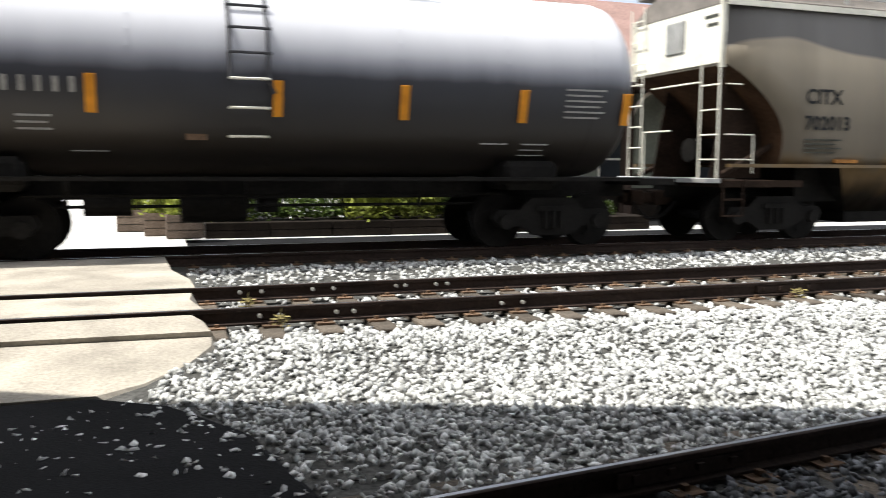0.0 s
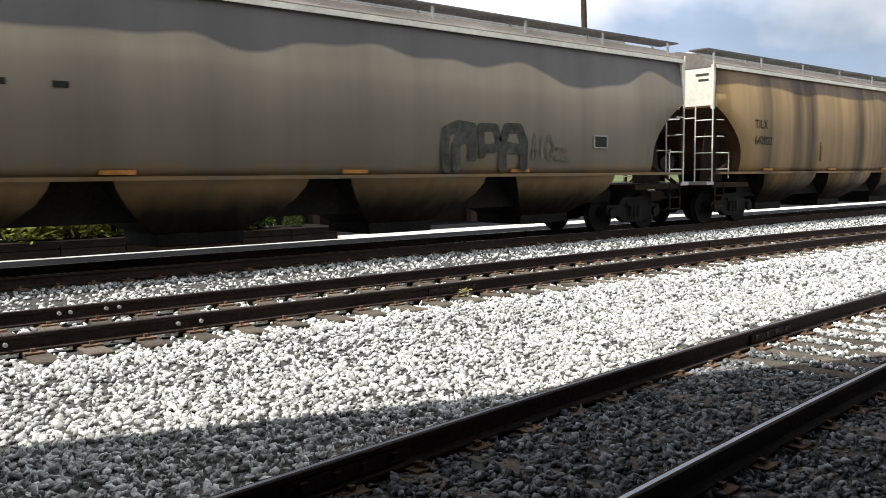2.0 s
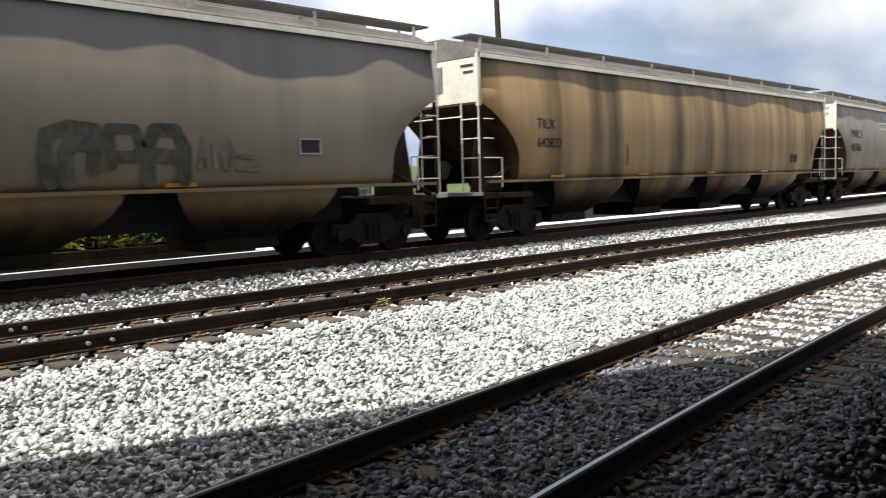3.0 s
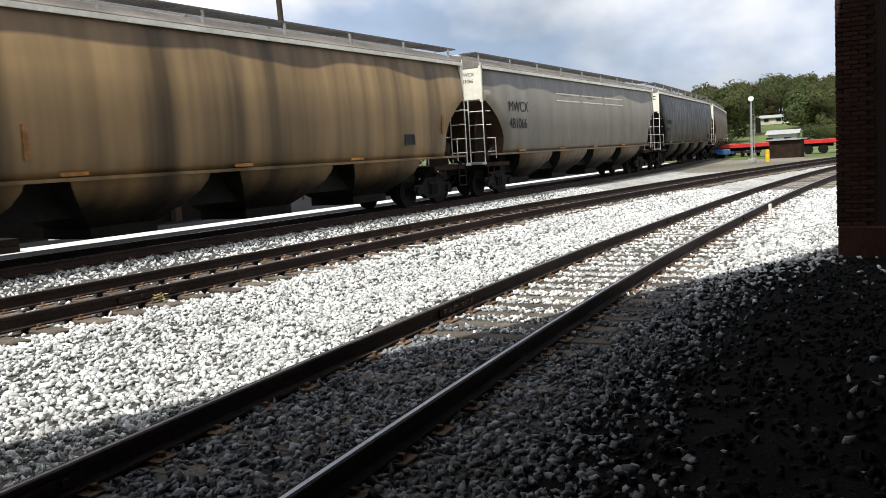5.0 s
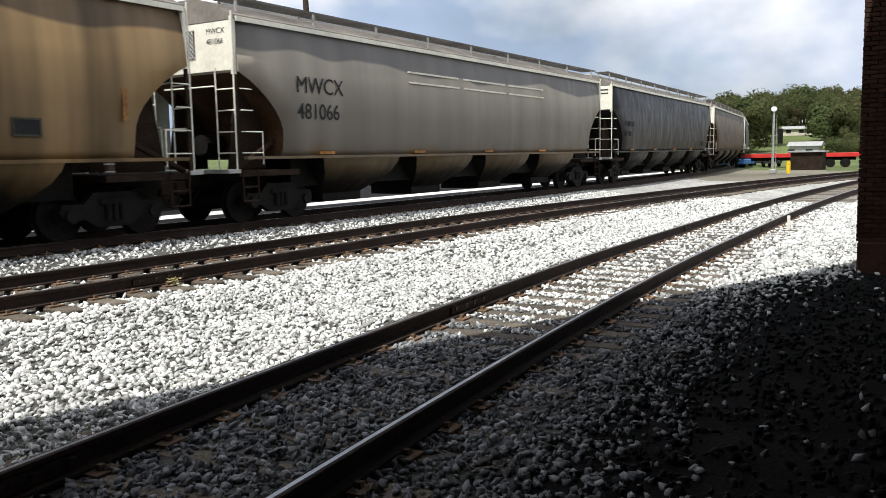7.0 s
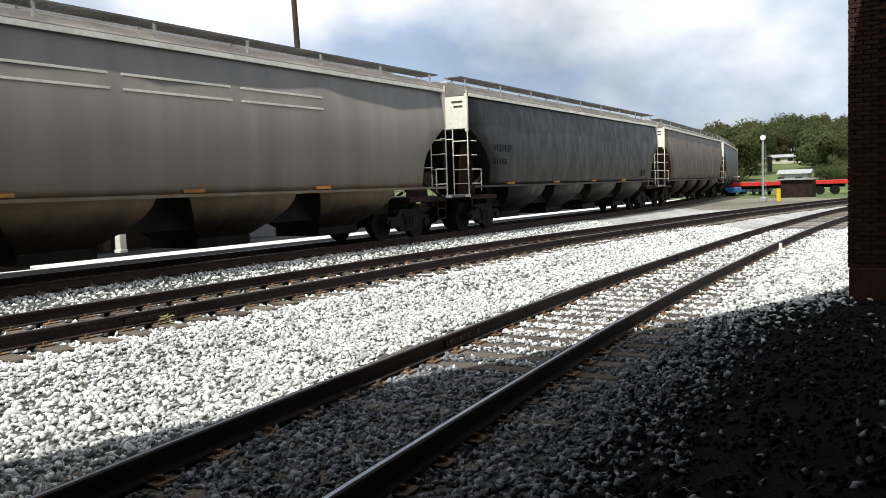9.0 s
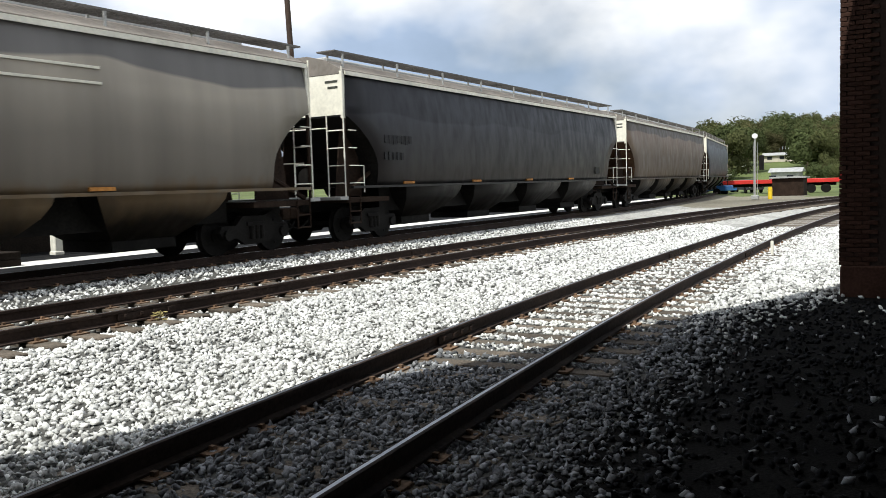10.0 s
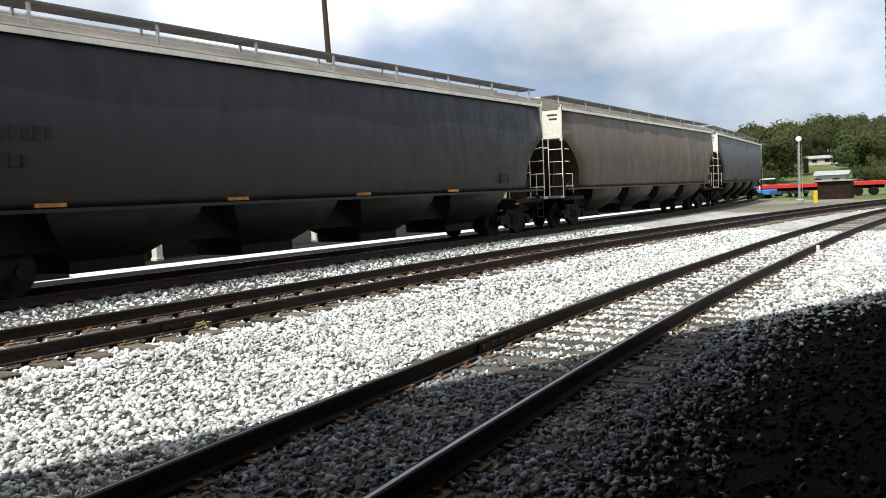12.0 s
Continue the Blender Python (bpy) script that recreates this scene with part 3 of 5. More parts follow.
# ---- tracks ----


def rail_mesh(fn, off, x0, x1, ztop, step=1.0, h=0.17):
    prof = [(-0.07, -h), (0.07, -h), (0.07, -h + 0.018), (0.012, -h + 0.035), (0.012, -0.045), (0.037, -0.036), (0.037, -0.006), (0.028, -0.001), (0.016, 0), (-0.014, 0), (-0.028, -0.001),
            (-0.037, -0.006), (-0.037, -0.036), (-0.012, -0.045), (-0.012, -h + 0.035), (-0.07, -h + 0.018)]
    xs = np.arange(x0, x1 + step / 2, step)
    verts, faces, mi = [], [], []
    k = len(prof)
    for x in xs:
        s = (fn(x + 0.05) - fn(x - 0.05)) / 0.1
        nx, ny = -s / math.hypot(1, s), 1 / math.hypot(1, s)
        for a, b in prof:
            verts.append((x + nx * (off + a), fn(x) + ny * (off + a), ztop + b))
    for i in range(len(xs) - 1):
        for j in range(k):
            faces.append((i * k + j, (i + 1) * k + j, (i + 1) * k + (j + 1) % k, i * k + (j + 1) % k))
            mi.append(1 if j == 8 else 0)
    me = bpy.data.meshes.new("rail")
    me.from_pydata(verts, [], faces)
    me.materials.append(M["rail_side"])
    me.materials.append(M["rail_top"])
    me.polygons.foreach_set("material_index", mi)
    me.update()
    return me


tie_me = mesh_of("tie", boxes((-0.115, -1.3, -0.17, 0.115, 1.3, 0), bevel=0.012), M["tie"])
plate_me = mesh_of("tie_plate", boxes((-0.09, -0.17, 0, 0.09, 0.17, 0.018), (-0.02, -0.12, 0.018, 0.02, -0.08, 0.05), (-0.02, 0.08, 0.018, 0.02, 0.12, 0.05)), M["plate"])
joint_me = mesh_of("joint_bar", boxes((-0.45, -0.02, -0.13, 0.45, 0.0, -0.045), (-0.36, -0.04, -0.10, -0.31, -0.02, -0.06), (-0.12, -0.04, -0.10, -0.07, -0.02, -0.06),
                                      (0.08, -0.04, -0.10, 0.13, -0.02, -0.06), (0.32, -0.04, -0.10, 0.37, -0.02, -0.06)), M["rail_side"])
bolt_bm = bmesh.new()
rod(bolt_bm, (0, 0, 0), (0, -0.05, 0), 0.022, 8)
bolt_me = mesh_of("bolt", bolt_bm, M["bolt"])


def track(fn, x0, x1, ztop, label, joints=(), spacing=0.53, tie_from=None, tie_to=None):
    t = thing("railway_track", Matrix.Identity(4), label, "railway track", "railway tracks", "structure")
    part("rail", rail_mesh(fn, 0, x0, x1, ztop), None, t, "rusty steel rail with a worn head")
    part("rail", rail_mesh(fn, 1.505, x0, x1, ztop), None, t, "rusty steel rail with a worn head")
    rng = random.Random(int(x1 * 7))
    x = spacing * round((tie_from if tie_from is not None else x0) / spacing)
    while x < (tie_to or x1):
        s = (fn(x + 0.1) - fn(x - 0.1)) / 0.2
        turn = math.degrees(math.atan(s)) + rng.uniform(-1.2, 1.2)
        mid = Matrix.Translation((x, fn(x) + 0.75, ztop - 0.185))
        part("tie", tie_me, None, t, at=mid @ pose(rng.uniform(-0.02, 0.02), rng.uniform(-0.1, 0.1), rng.uniform(-0.008, 0.006), 0, 0, turn))
        if x < 24:
            for o in (0, 1.505):
                part("tie_plate", plate_me, None, t, at=Matrix.Translation((x, fn(x) + o, ztop - 0.187)) @ pose(0, 0, 0, 0, 0, turn))
        x += spacing
    for jx, o in joints:
        s = (fn(jx + 0.1) - fn(jx - 0.1)) / 0.2
        part("joint_bar", joint_me, None, t, "rusty bolted joint bar", pose(jx, fn(jx) + o - 0.014, ztop, 0, 0, math.degrees(math.atan(s))))
    return t


near_rail = lambda x: near_y(x) - 1.505
track(near_rail, -13, 61, 0.0, "rusty siding track on weathered wooden ties", ((8.3, 1.505), (18.6, 1.505), (2.7, 1.505), (19.0, 0)), tie_from=-2.0, tie_to=48)
middle = track(mid_y, -38, 94, 0.16, "rusty middle track on weathered wooden ties", ((7.4, 0), (-3, 0), (16.4, 1.505)), tie_from=0.7, tie_to=60)
for bx in (0.9, 1.15, 1.75, 2.0, 2.78, 2.9, 3.3, 3.45):
    part("bolt", bolt_me, None, middle, "bright bolt head", pose(bx, mid_y(bx) + 1.505 - 0.012, 0.09))
for bx in (0.95, 1.15, 1.72, 1.9, 3.55, 3.8):
    part("bolt", bolt_me, None, middle, "bright bolt head", pose(bx, mid_y(bx) - 0.012, 0.075))
track(lambda x: train_y(x) - 0.7525, -60, 170, 0.16, "main track in the shade of the train", (), tie_from=-6, tie_to=60)

# ---- crossing ----
cross = thing("level_crossing", pose(0, 0, 0), "worn tan concrete and asphalt level crossing over the tracks", "level crossing", kind="structure")


def slab(pts, zs, low):
    """A flat-sided slab with the given plan corners, top heights and underside."""
    bm = bmesh.new()
    top = [bm.verts.new((x, y, z)) for (x, y), z in zip(pts, zs)]
    bot = [bm.verts.new((x * 1.0 + (0.16 if x > -2 else 0), y, low)) for x, y in pts]
    bm.faces.new(top)
    n = len(pts)
    for i in range(n):
        bm.faces.new((top[i], bot[i], bot[(i + 1) % n], top[(i + 1) % n]))
    bmesh.ops.recalc_face_normals(bm, faces=bm.faces)
    return bm


part("panel", slab([(-9, 9.86), (0.42, 9.86), (0.38, 10.6), (0.18, 11.6), (0.12, 13.2), (-9, 13.2)], (0.15, 0.13, 0.15, 0.155, 0.155, 0.155), -0.2), M["concrete"], cross)
part("panel", slab([(-9, 8.40), (0.45, 8.40), (0.32, 9.05), (0.36, 9.66), (-9, 9.66)], (0.145, 0.12, 0.14, 0.12, 0.15), -0.2), M["concrete"], cross)
part("panel", slab([(-9, 7.72), (0.45, 7.72), (0.40, 8.0), (0.30, 8.17), (-9, 8.17)], (0.10, 0.05, 0.09, 0.13, 0.145), -0.22), M["concrete"], cross)
part("apron", slab([(-9, 6.50), (-0.45, 6.50), (-0.12, 6.72), (0.22, 7.1), (0.44, 7.5), (0.45, 7.70), (-9, 7.70)], (-0.12, -0.15, -0.14, -0.10, -0.04, 0.0, 0.085), -0.26), M["concrete"], cross)
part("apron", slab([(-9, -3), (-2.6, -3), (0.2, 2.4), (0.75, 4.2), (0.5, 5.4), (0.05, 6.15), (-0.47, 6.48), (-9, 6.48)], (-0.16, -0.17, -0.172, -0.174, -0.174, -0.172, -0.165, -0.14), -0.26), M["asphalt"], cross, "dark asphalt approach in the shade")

# ---- rolling stock ----
SCALE = 1.024
wheel_bm = bmesh.new()
for sy in (-1, 1):
    for r, w0, w1 in ((0.46, 0.70, 0.80), (0.50, 0.665, 0.70), (0.17, 0.80, 0.84)):
        rod(wheel_bm, (0, sy * w0, 0), (0, sy * w1, 0), r, 24)
    for k in range(5):
        a = k * math.tau / 5
        box(wheel_bm, 0.28 * math.cos(a) - 0.03, sy * 0.80 - 0.012, 0.28 * math.sin(a) - 0.03, 0.28 * math.cos(a) + 0.03, sy * 0.80 + 0.012, 0.28 * math.sin(a) + 0.03)
rod(wheel_bm, (0, -0.7, 0), (0, 0.7, 0), 0.09, 12)
wheel_me = mesh_of("wheelset", wheel_bm, M["black"])


def frame_mesh():
    bm = bmesh.new()
    pts = [(-1.12, 0.52), (-1.05, 0.66), (-0.62, 0.66), (-0.42, 0.86), (0.42, 0.86), (0.62, 0.66), (1.05, 0.66), (1.12, 0.52), (0.98, 0.36), (0.62, 0.38),
           (0.34, 0.22), (-0.34, 0.22), (-0.62, 0.38), (-0.98, 0.36)]
    f = bm.faces.new([bm.verts.new((x, 0, z)) for x, z in pts])
    r = bmesh.ops.extrude_face_region(bm, geom=[f])
    for v in r["geom"]:
        if isinstance(v, bmesh.types.BMVert):
            v.co.y += 0.16
    for x in (-0.15, 0.0, 0.15):
        rod(bm, (x, -0.03, 0.34), (x, -0.03, 0.64), 0.06, 8)
    for x in (-0.89, 0.89):
        rod(bm, (x, -0.07, 0.46), (x, 0.0, 0.46), 0.13, 12)
    box(bm, -0.3, -0.05, 0.64, 0.3, 0.1, 0.72)
    bmesh.ops.recalc_face_normals(bm, faces=bm.faces)
    return bm


side_me = mesh_of("side_frame", frame_mesh(), M["black"])
bolster_me = mesh_of("bogie", boxes((-0.22, -1.0, 0.5, 0.22, 1.0, 0.78), (-0.4, -0.4, 0.78, 0.4, 0.4, 0.9), bevel=0.02), M["black"])
wheelsets = []


def bogie(car, x):
    b = part("bogie", bolster_me, None, car, "black cast steel bogie", pose(x, 0, 0))
    part("side_frame", side_me, None, b, "rusty cast side frame", pose(0, -1.14, 0))
    part("side_frame", side_me, None, b, "rusty cast side frame", pose(0, 0.98, 0))
    for wx in (-0.89, 0.89):
        w = part("wheelset", wheel_me, None, b, "", pose(wx, 0, 0.46))
        wheelsets.append((w, wx))
    return b


def coupler(car, x, d):
    bm = boxes((min(x, x + d * 0.9), -0.1, 0.70, max(x, x + d * 0.9), 0.1, 0.92), (min(x + d * 0.7, x + d * 1.0), -0.17, 0.66, max(x + d * 0.7, x + d * 1.0), 0.17, 0.96), bevel=0.03)
    part("coupler", bm, M["brown_steel"], car, "rusty knuckle coupler")
    hose = bmesh.new()
    last = Vector((x + d * 0.1, -0.35, 0.75))
    for k in range(1, 9):
        nxt = Vector((x + d * (0.1 + 0.09 * k), -0.35 + 0.02 * k, 0.75 - 0.34 * math.sin(k / 8 * math.pi * 0.85)))
        rod(hose, last, nxt, 0.025, 6)
        last = nxt
    part("air_hose", hose, M["black"], car, "hanging rubber brake hose")


def text_on(car, words, x, z, size, mat, y=-1.63, bold=0.008, turn=0.0, name="lettering"):
    cu = bpy.data.curves.new(name, "FONT")
    cu.body, cu.size, cu.extrude, cu.offset = words, size, 0.002, bold
    cu.materials.append(mat)
    ob = new(name, cu)
    ob.parent = car
    ob.matrix_basis = pose(x, y, z, 90, 0, turn)
    return ob


def ladder(car, x, y, z0, z1, across, mat, rungs):
    """Upright ladder; across is the vector from one stile to the other."""
    a = Vector((x, y, z0))
    c = Vector(across)
    up = Vector((0, 0, z1 - z0))
    bm = rods(0.016, (a, a + up), (a + c, a + c + up), sides=8)
    for i in range(rungs):
        p = a + up * ((i + 0.4) / rungs)
        rod(bm, p, p + c, 0.014, 6)
    part("ladder", bm, mat, car, "white painted steel ladder")


SIDE = [(1.50, 1.45), (1.555, 1.62), (1.59, 1.85), (1.605, 2.05), (1.61, 2.25), (1.613, 2.45), (1.615, 2.7), (1.61, 2.92), (1.603, 3.1), (1.597, 3.25), (1.565, 3.6), (1.515, 3.95), (1.46, 4.22), (1.43, 4.36)]


def inset(z):
    """How far the body's end lies back from the corner at this height: upright above, sloping and rounded below."""
    if z > 3.25:
        return 0.0
    k = (3.25 - z) / 1.35
    return 1.3 * math.sin(min(1, k) * math.pi / 2) ** 0.85 if k > 0 else 0.0


def hopper_car(x0, length, paint, label, strip, bays=4, marks=(), rounded=True, end_marks=(), walk_z=4.82, reflectors=True, end_paint=None):
    car = thing("hopper_car", pose(0, 0, 0), label, "hopper car", "cars of the freight train")
    L = length
    # side shells and sloping ends in one body
    bm = bmesh.new()
    cols = [0, 0.04] + [0.04 + 0.92 * i / 24 for i in range(1, 24)] + [0.96, 1]
    rows = []
    for sgn in (-1, 1):
        grid = []
        for y, z in SIDE:
            a = inset(z)
            grid.append([bm.verts.new((a + (L - 2 * a) * c, sgn * (y if 0 < i < len(cols) - 1 or not rounded else y - 0.05), z)) for i, c in enumerate(cols)])
        rows.append(grid)
        for j in range(len(grid) - 1):
            for i in range(len(cols) - 1):
                bm.faces.new((grid[j][i], grid[j][i + 1], grid[j + 1][i + 1], grid[j + 1][i]))
    for j in range(len(SIDE) - 1):
        for i in (0, -1):
            bm.faces.new((rows[0][j][i], rows[0][j + 1][i], rows[1][j + 1][i], rows[1][j][i])).material_index = 1 if SIDE[j][1] < 3.2 else 0
    for i in range(len(cols) - 1):
        bm.faces.new((rows[0][0][i], rows[1][0][i], rows[1][0][i + 1], rows[0][0][i + 1]))
    bmesh.ops.recalc_face_normals(bm, faces=bm.faces)
    body = part("body", bm, [paint, end_paint or M["end_rust"]], car)
    for poly in body.data.polygons:
        poly.use_smooth = abs(poly.normal.x) < 0.3 and poly.normal.z > -0.8
    # roof: low arch with an overhanging eave strip
    bm = bmesh.new()
    prof = [(-1.50, 4.34), (-1.50, 4.43), (-1.43, 4.445), (-0.9, 4.71), (-0.35, 4.86), (0.35, 4.86), (0.9, 4.71), (1.43, 4.445), (1.50, 4.43), (1.50, 4.34)]
    ends = [[bm.verts.new((x, y, z)) for y, z in prof] for x in (-0.04, L + 0.04)]
    for j in range(len(prof) - 1):
        bm.faces.new((ends[0][j], ends[1][j], ends[1][j + 1], ends[0][j + 1]))
    bm.faces.new(ends[0])
    bm.faces.new(ends[1])
    bm.faces.new((ends[0][0], ends[0][-1], ends[1][-1], ends[1][0]))
    bmesh.ops.recalc_face_normals(bm, faces=bm.faces)
    roof = part("roof", bm, M["roof_sheet"], car)
    part("roof_rail", boxes((0, -1.535, 4.30, L, -1.502, 4.40)), strip, car, "pale painted top rail")
    part("hatch_trough", boxes((0.8, -0.28, 4.858, L - 0.8, 0.28, 4.96), bevel=0.03), M["grey_steel"], roof, "long roof hatch cover")
    # running boards: open grating on brackets
    for sy in (-1, 1):
        y0, y1 = (-1.28, -0.72) if sy < 0 else (0.72, 1.28)
        gb = bmesh.new()
        for k in range(8):
            yy = y0 + (y1 - y0) * k / 7
            box(gb, -0.1, yy - 0.008, walk_z, L + 0.1, yy + 0.008, walk_z + 0.04)
        n = int(L / 0.16)
        for k in range(n):
            xx = -0.08 + (L + 0.16) * k / (n - 1)
            box(gb, xx - 0.009, y0, walk_z + 0.005, xx + 0.009, y1, walk_z + 0.035)
        part("running_board", gb, strip if strip is M["grey_steel"] else M["walkway"], car, "open steel roof walkway")
        for k in range(9):
            xx = 0.3 + (L - 0.6) * k / 8
            part("bracket", boxes((xx - 0.025, y0 + 0.02, 4.50, xx + 0.025, y0 + 0.06, walk_z)), M["grey_steel"], car)
            part("bracket", boxes((xx - 0.025, y1 - 0.05, 4.50, xx + 0.025, y1 - 0.01, walk_z)), M["grey_steel"], car)
    # discharge hoppers
    span = (L - 4.6) / bays
    for k in range(bays):
        cx = 2.3 + span * (k + 0.5)
        hb = bmesh.new()
        rings = []
        for half, yy, zz in ((span * 0.40, 1.50, 1.46), (span * 0.385, 1.47, 1.28), (span * 0.35, 1.36, 1.06), (span * 0.29, 1.12, 0.82), (0.8, 0.75, 0.53)):
            rings.append([hb.verts.new((cx + sx * half, sy * yy, zz)) for sx, sy in ((-1, -1), (1, -1), (1, 1), (-1, 1))])
        for A, B in zip(rings, rings[1:]):
            for i in range(4):
                f = hb.faces.new((A[i], A[(i + 1) % 4], B[(i + 1) % 4], B[i]))
                # end faces coloured black to imitate the shade between bays
                f.material_index = i % 2
                f.smooth = i % 2 == 0
        hb.faces.new(rings[-1])
        bmesh.ops.recalc_face_normals(hb, faces=hb.faces)
        h = part("discharge_hopper", hb, [paint, M["black"]], car, "grimy tan discharge hopper")
        part("outlet_gate", boxes((cx - 0.8, -0.75, 0.30, cx + 0.8, 0.75, 0.53), bevel=0.02), M["black"], h)
        if reflectors:
            part("stencil_patch", boxes((cx - span * 0.45, -1.585, 1.50, cx - span * 0.45 + 0.55, -1.535, 1.57)), M["faded_orange"], car, "small orange reflector strip")
    part("side_sill", boxes((0.1, -1.60, 1.41, L - 0.1, -1.49, 1.475), (0.1, 1.49, 1.41, L - 0.1, 1.60, 1.475)), paint, car)
    part("centre_sill", boxes((-0.3, -0.22, 0.82, L + 0.3, 0.22, 1.10)), M["black"], car)
    # added black filler that hides the bright background between the bays
    part("underframe_web", boxes((2.2, -0.9, 0.74, L - 2.2, 0.9, 1.44)), M["black"], car)
    for x, d in ((0.0, -1), (L, 1)):
        inner = x + (1.9 if d < 0 else -1.9)
        part("end_sill", boxes((min(x, inner), -1.45, 1.04, max(x, inner), 1.45, 1.17), bevel=0.01), M["brown_steel"], car)
        part("end_platform", boxes((min(x, x + d * 0.35), -1.5, 1.12, max(x, x + d * 0.35), 1.5, 1.21), bevel=0.01), M["grey_steel"], car, "pale end platform")
        part("end_panel", boxes((min(x, x + d * 0.03), -1.40, 3.30, max(x, x + d * 0.03), 1.40, 4.33)), M["white"], car, "pale upright end panel")
        for sy in (-1, 1):
            part("corner_post", boxes((x + d * 0.03 - 0.04, sy * 1.44 - 0.045, 3.2, x + d * 0.03 + 0.04, sy * 1.44 + 0.045, 4.40)), M["white"], car)
            part("corner_post", boxes((x + d * 0.03 - 0.03, sy * 1.46 - 0.03, 1.2, x + d * 0.03 + 0.03, sy * 1.46 + 0.03, 3.2)), M["brown_steel"], car)
        # added plates, fill the shaded hollow and block the view through
        for sy in (-0.95, 0.95):
            zs = [1.2 + 2.0 * k / 10 for k in range(11)]
            wb = bmesh.new()
            ring = [(x - d * 0.16, 1.2)] + [(x - d * (inset(z) + 0.02), z) for z in zs if inset(z) > 0.2]
            f = wb.faces.new([wb.verts.new((px, sy, pz)) for px, pz in ring])
            ex = bmesh.ops.extrude_face_region(wb, geom=[f])
            for v in ex["geom"]:
                if isinstance(v, bmesh.types.BMVert):
                    v.co.y += 0.03
            bmesh.ops.recalc_face_normals(wb, faces=wb.faces)
            part("end_web", wb, M["brown_steel"], car, "added rust-brown plate closing the shaded end hollow")
        # lattice screen, marks and ladders on the end
        sx = x + d * 0.04
        screen = part("screen", boxes((sx - 0.012, -0.3, 3.6, sx + 0.012, 0.3, 4.2)), M["dark_steel"], car, "dark lattice screen in the end panel")
        lat = bmesh.new()
        for k in range(-5, 6):
            for sg in (-1, 1):
                a0, a1 = max(0.0, k * 0.1), min(0.6, 0.6 + k * 0.1)
                if a1 - a0 > 0.05:
                    ya, yb = (a0 - 0.3, a1 - 0.3) if sg > 0 else (0.3 - a0, 0.3 - a1)
                    rod(lat, (x + d * 0.058, ya, 3.6 + a0 - k * 0.1), (x + d * 0.058, yb, 3.6 + a1 - k * 0.1), 0.009, 4)
        part("lattice", lat, M["grey_steel"], screen)
        if end_marks and d < 0:
            for k, words in enumerate(end_marks):
                ob = text_on(car, words, x - 0.034, 4.08, 0.17, M["letter"], -0.66, 0.0)
                ob.matrix_basis = pose(x - 0.034, -0.66, 4.08 - 0.22 * k, 90, 0, -90)
        else:
            for k in range(2):
                part("stencil_bar", boxes((x + d * 0.032 - 0.006, -1.3, 4.12 - 0.15 * k, x + d * 0.032 + 0.006, -0.9 - 0.08 * k, 4.18 - 0.15 * k)), M["sprayed"], car)
        lad = rods(0.017, ((x + d * 0.1, -1.49, 1.2), (x + d * 0.1, -1.49, 4.5)), ((x + d * 0.1, -0.95, 1.2), (x + d * 0.1, -0.95, 3.36)), sides=8)
        for zz in (1.55, 2.0, 2.45, 2.9):
            rod(lad, (x + d * 0.1, -1.49, zz), (x + d * 0.1, -0.95, zz), 0.015, 6)
        part("ladder", lad, M["white"], car, "white painted corner ladder")
        ladder(car, x + d * 0.12, 0.98, 1.2, 4.66 if d < 0 else 4.4, (0, 0.48, 0), M["white"], 8)
        for sy in (-1, 1):
            part("diagonal_brace", rods(0.06, ((x, sy * 1.3, 1.2), (inner, sy * 1.2, 2.1))), M["brown_steel"], car)
        # side grab irons and hanging step
        for zz, reach in ((1.55, 0.62), (2.0, 0.62), (2.45, 0.34), (2.9, 0.34)):
            part("grab_iron", rods(0.013, ((x, -1.56, zz), (x - d * reach, -1.56, zz))), M["white"], car)
        part("grab_stile", rods(0.015, ((x - d * 0.62, -1.56, 1.3), (x - d * 0.62, -1.56, 2.0))), M["white"], car)
        part("side_step", rods(0.02, ((x - d * 0.05, -1.5, 1.2), (x - d * 0.05, -1.5, 0.5)), ((x - d * 0.5, -1.5, 1.2), (x - d * 0.5, -1.5, 0.5)), ((x - d * 0.05, -1.5, 0.52), (x - d * 0.5, -1.5, 0.52)),
                               ((x - d * 0.05, -1.5, 0.82), (x - d * 0.5, -1.5, 0.82))), M["brown_steel"], car)
        part("handrail", rods(0.017, ((x + d * 0.14, -0.95, 2.97), (x + d * 0.14, 0.6, 2.97))), M["white"], car)
        part("handrail", rods(0.017, ((x + d * 0.3, 0.6, 1.2), (x + d * 0.3, 0.6, 2.1)), ((x + d * 0.3, -0.3, 2.1), (x + d * 0.3, 0.6, 2.1))), M["white"], car)
        coupler(car, x + d * 0.05, d)
        bogie(car, x - d * 1.55)
    br = bmesh.new()
    rod(br, (0.7, 0.5, 1.75), (1.5, 0.5, 1.75), 0.25, 14)
    part("air_reservoir", br, M["black"], car, "black brake air reservoir")
    for m in marks:
        text_on(car, *m)
    return car, x0 * SCALE


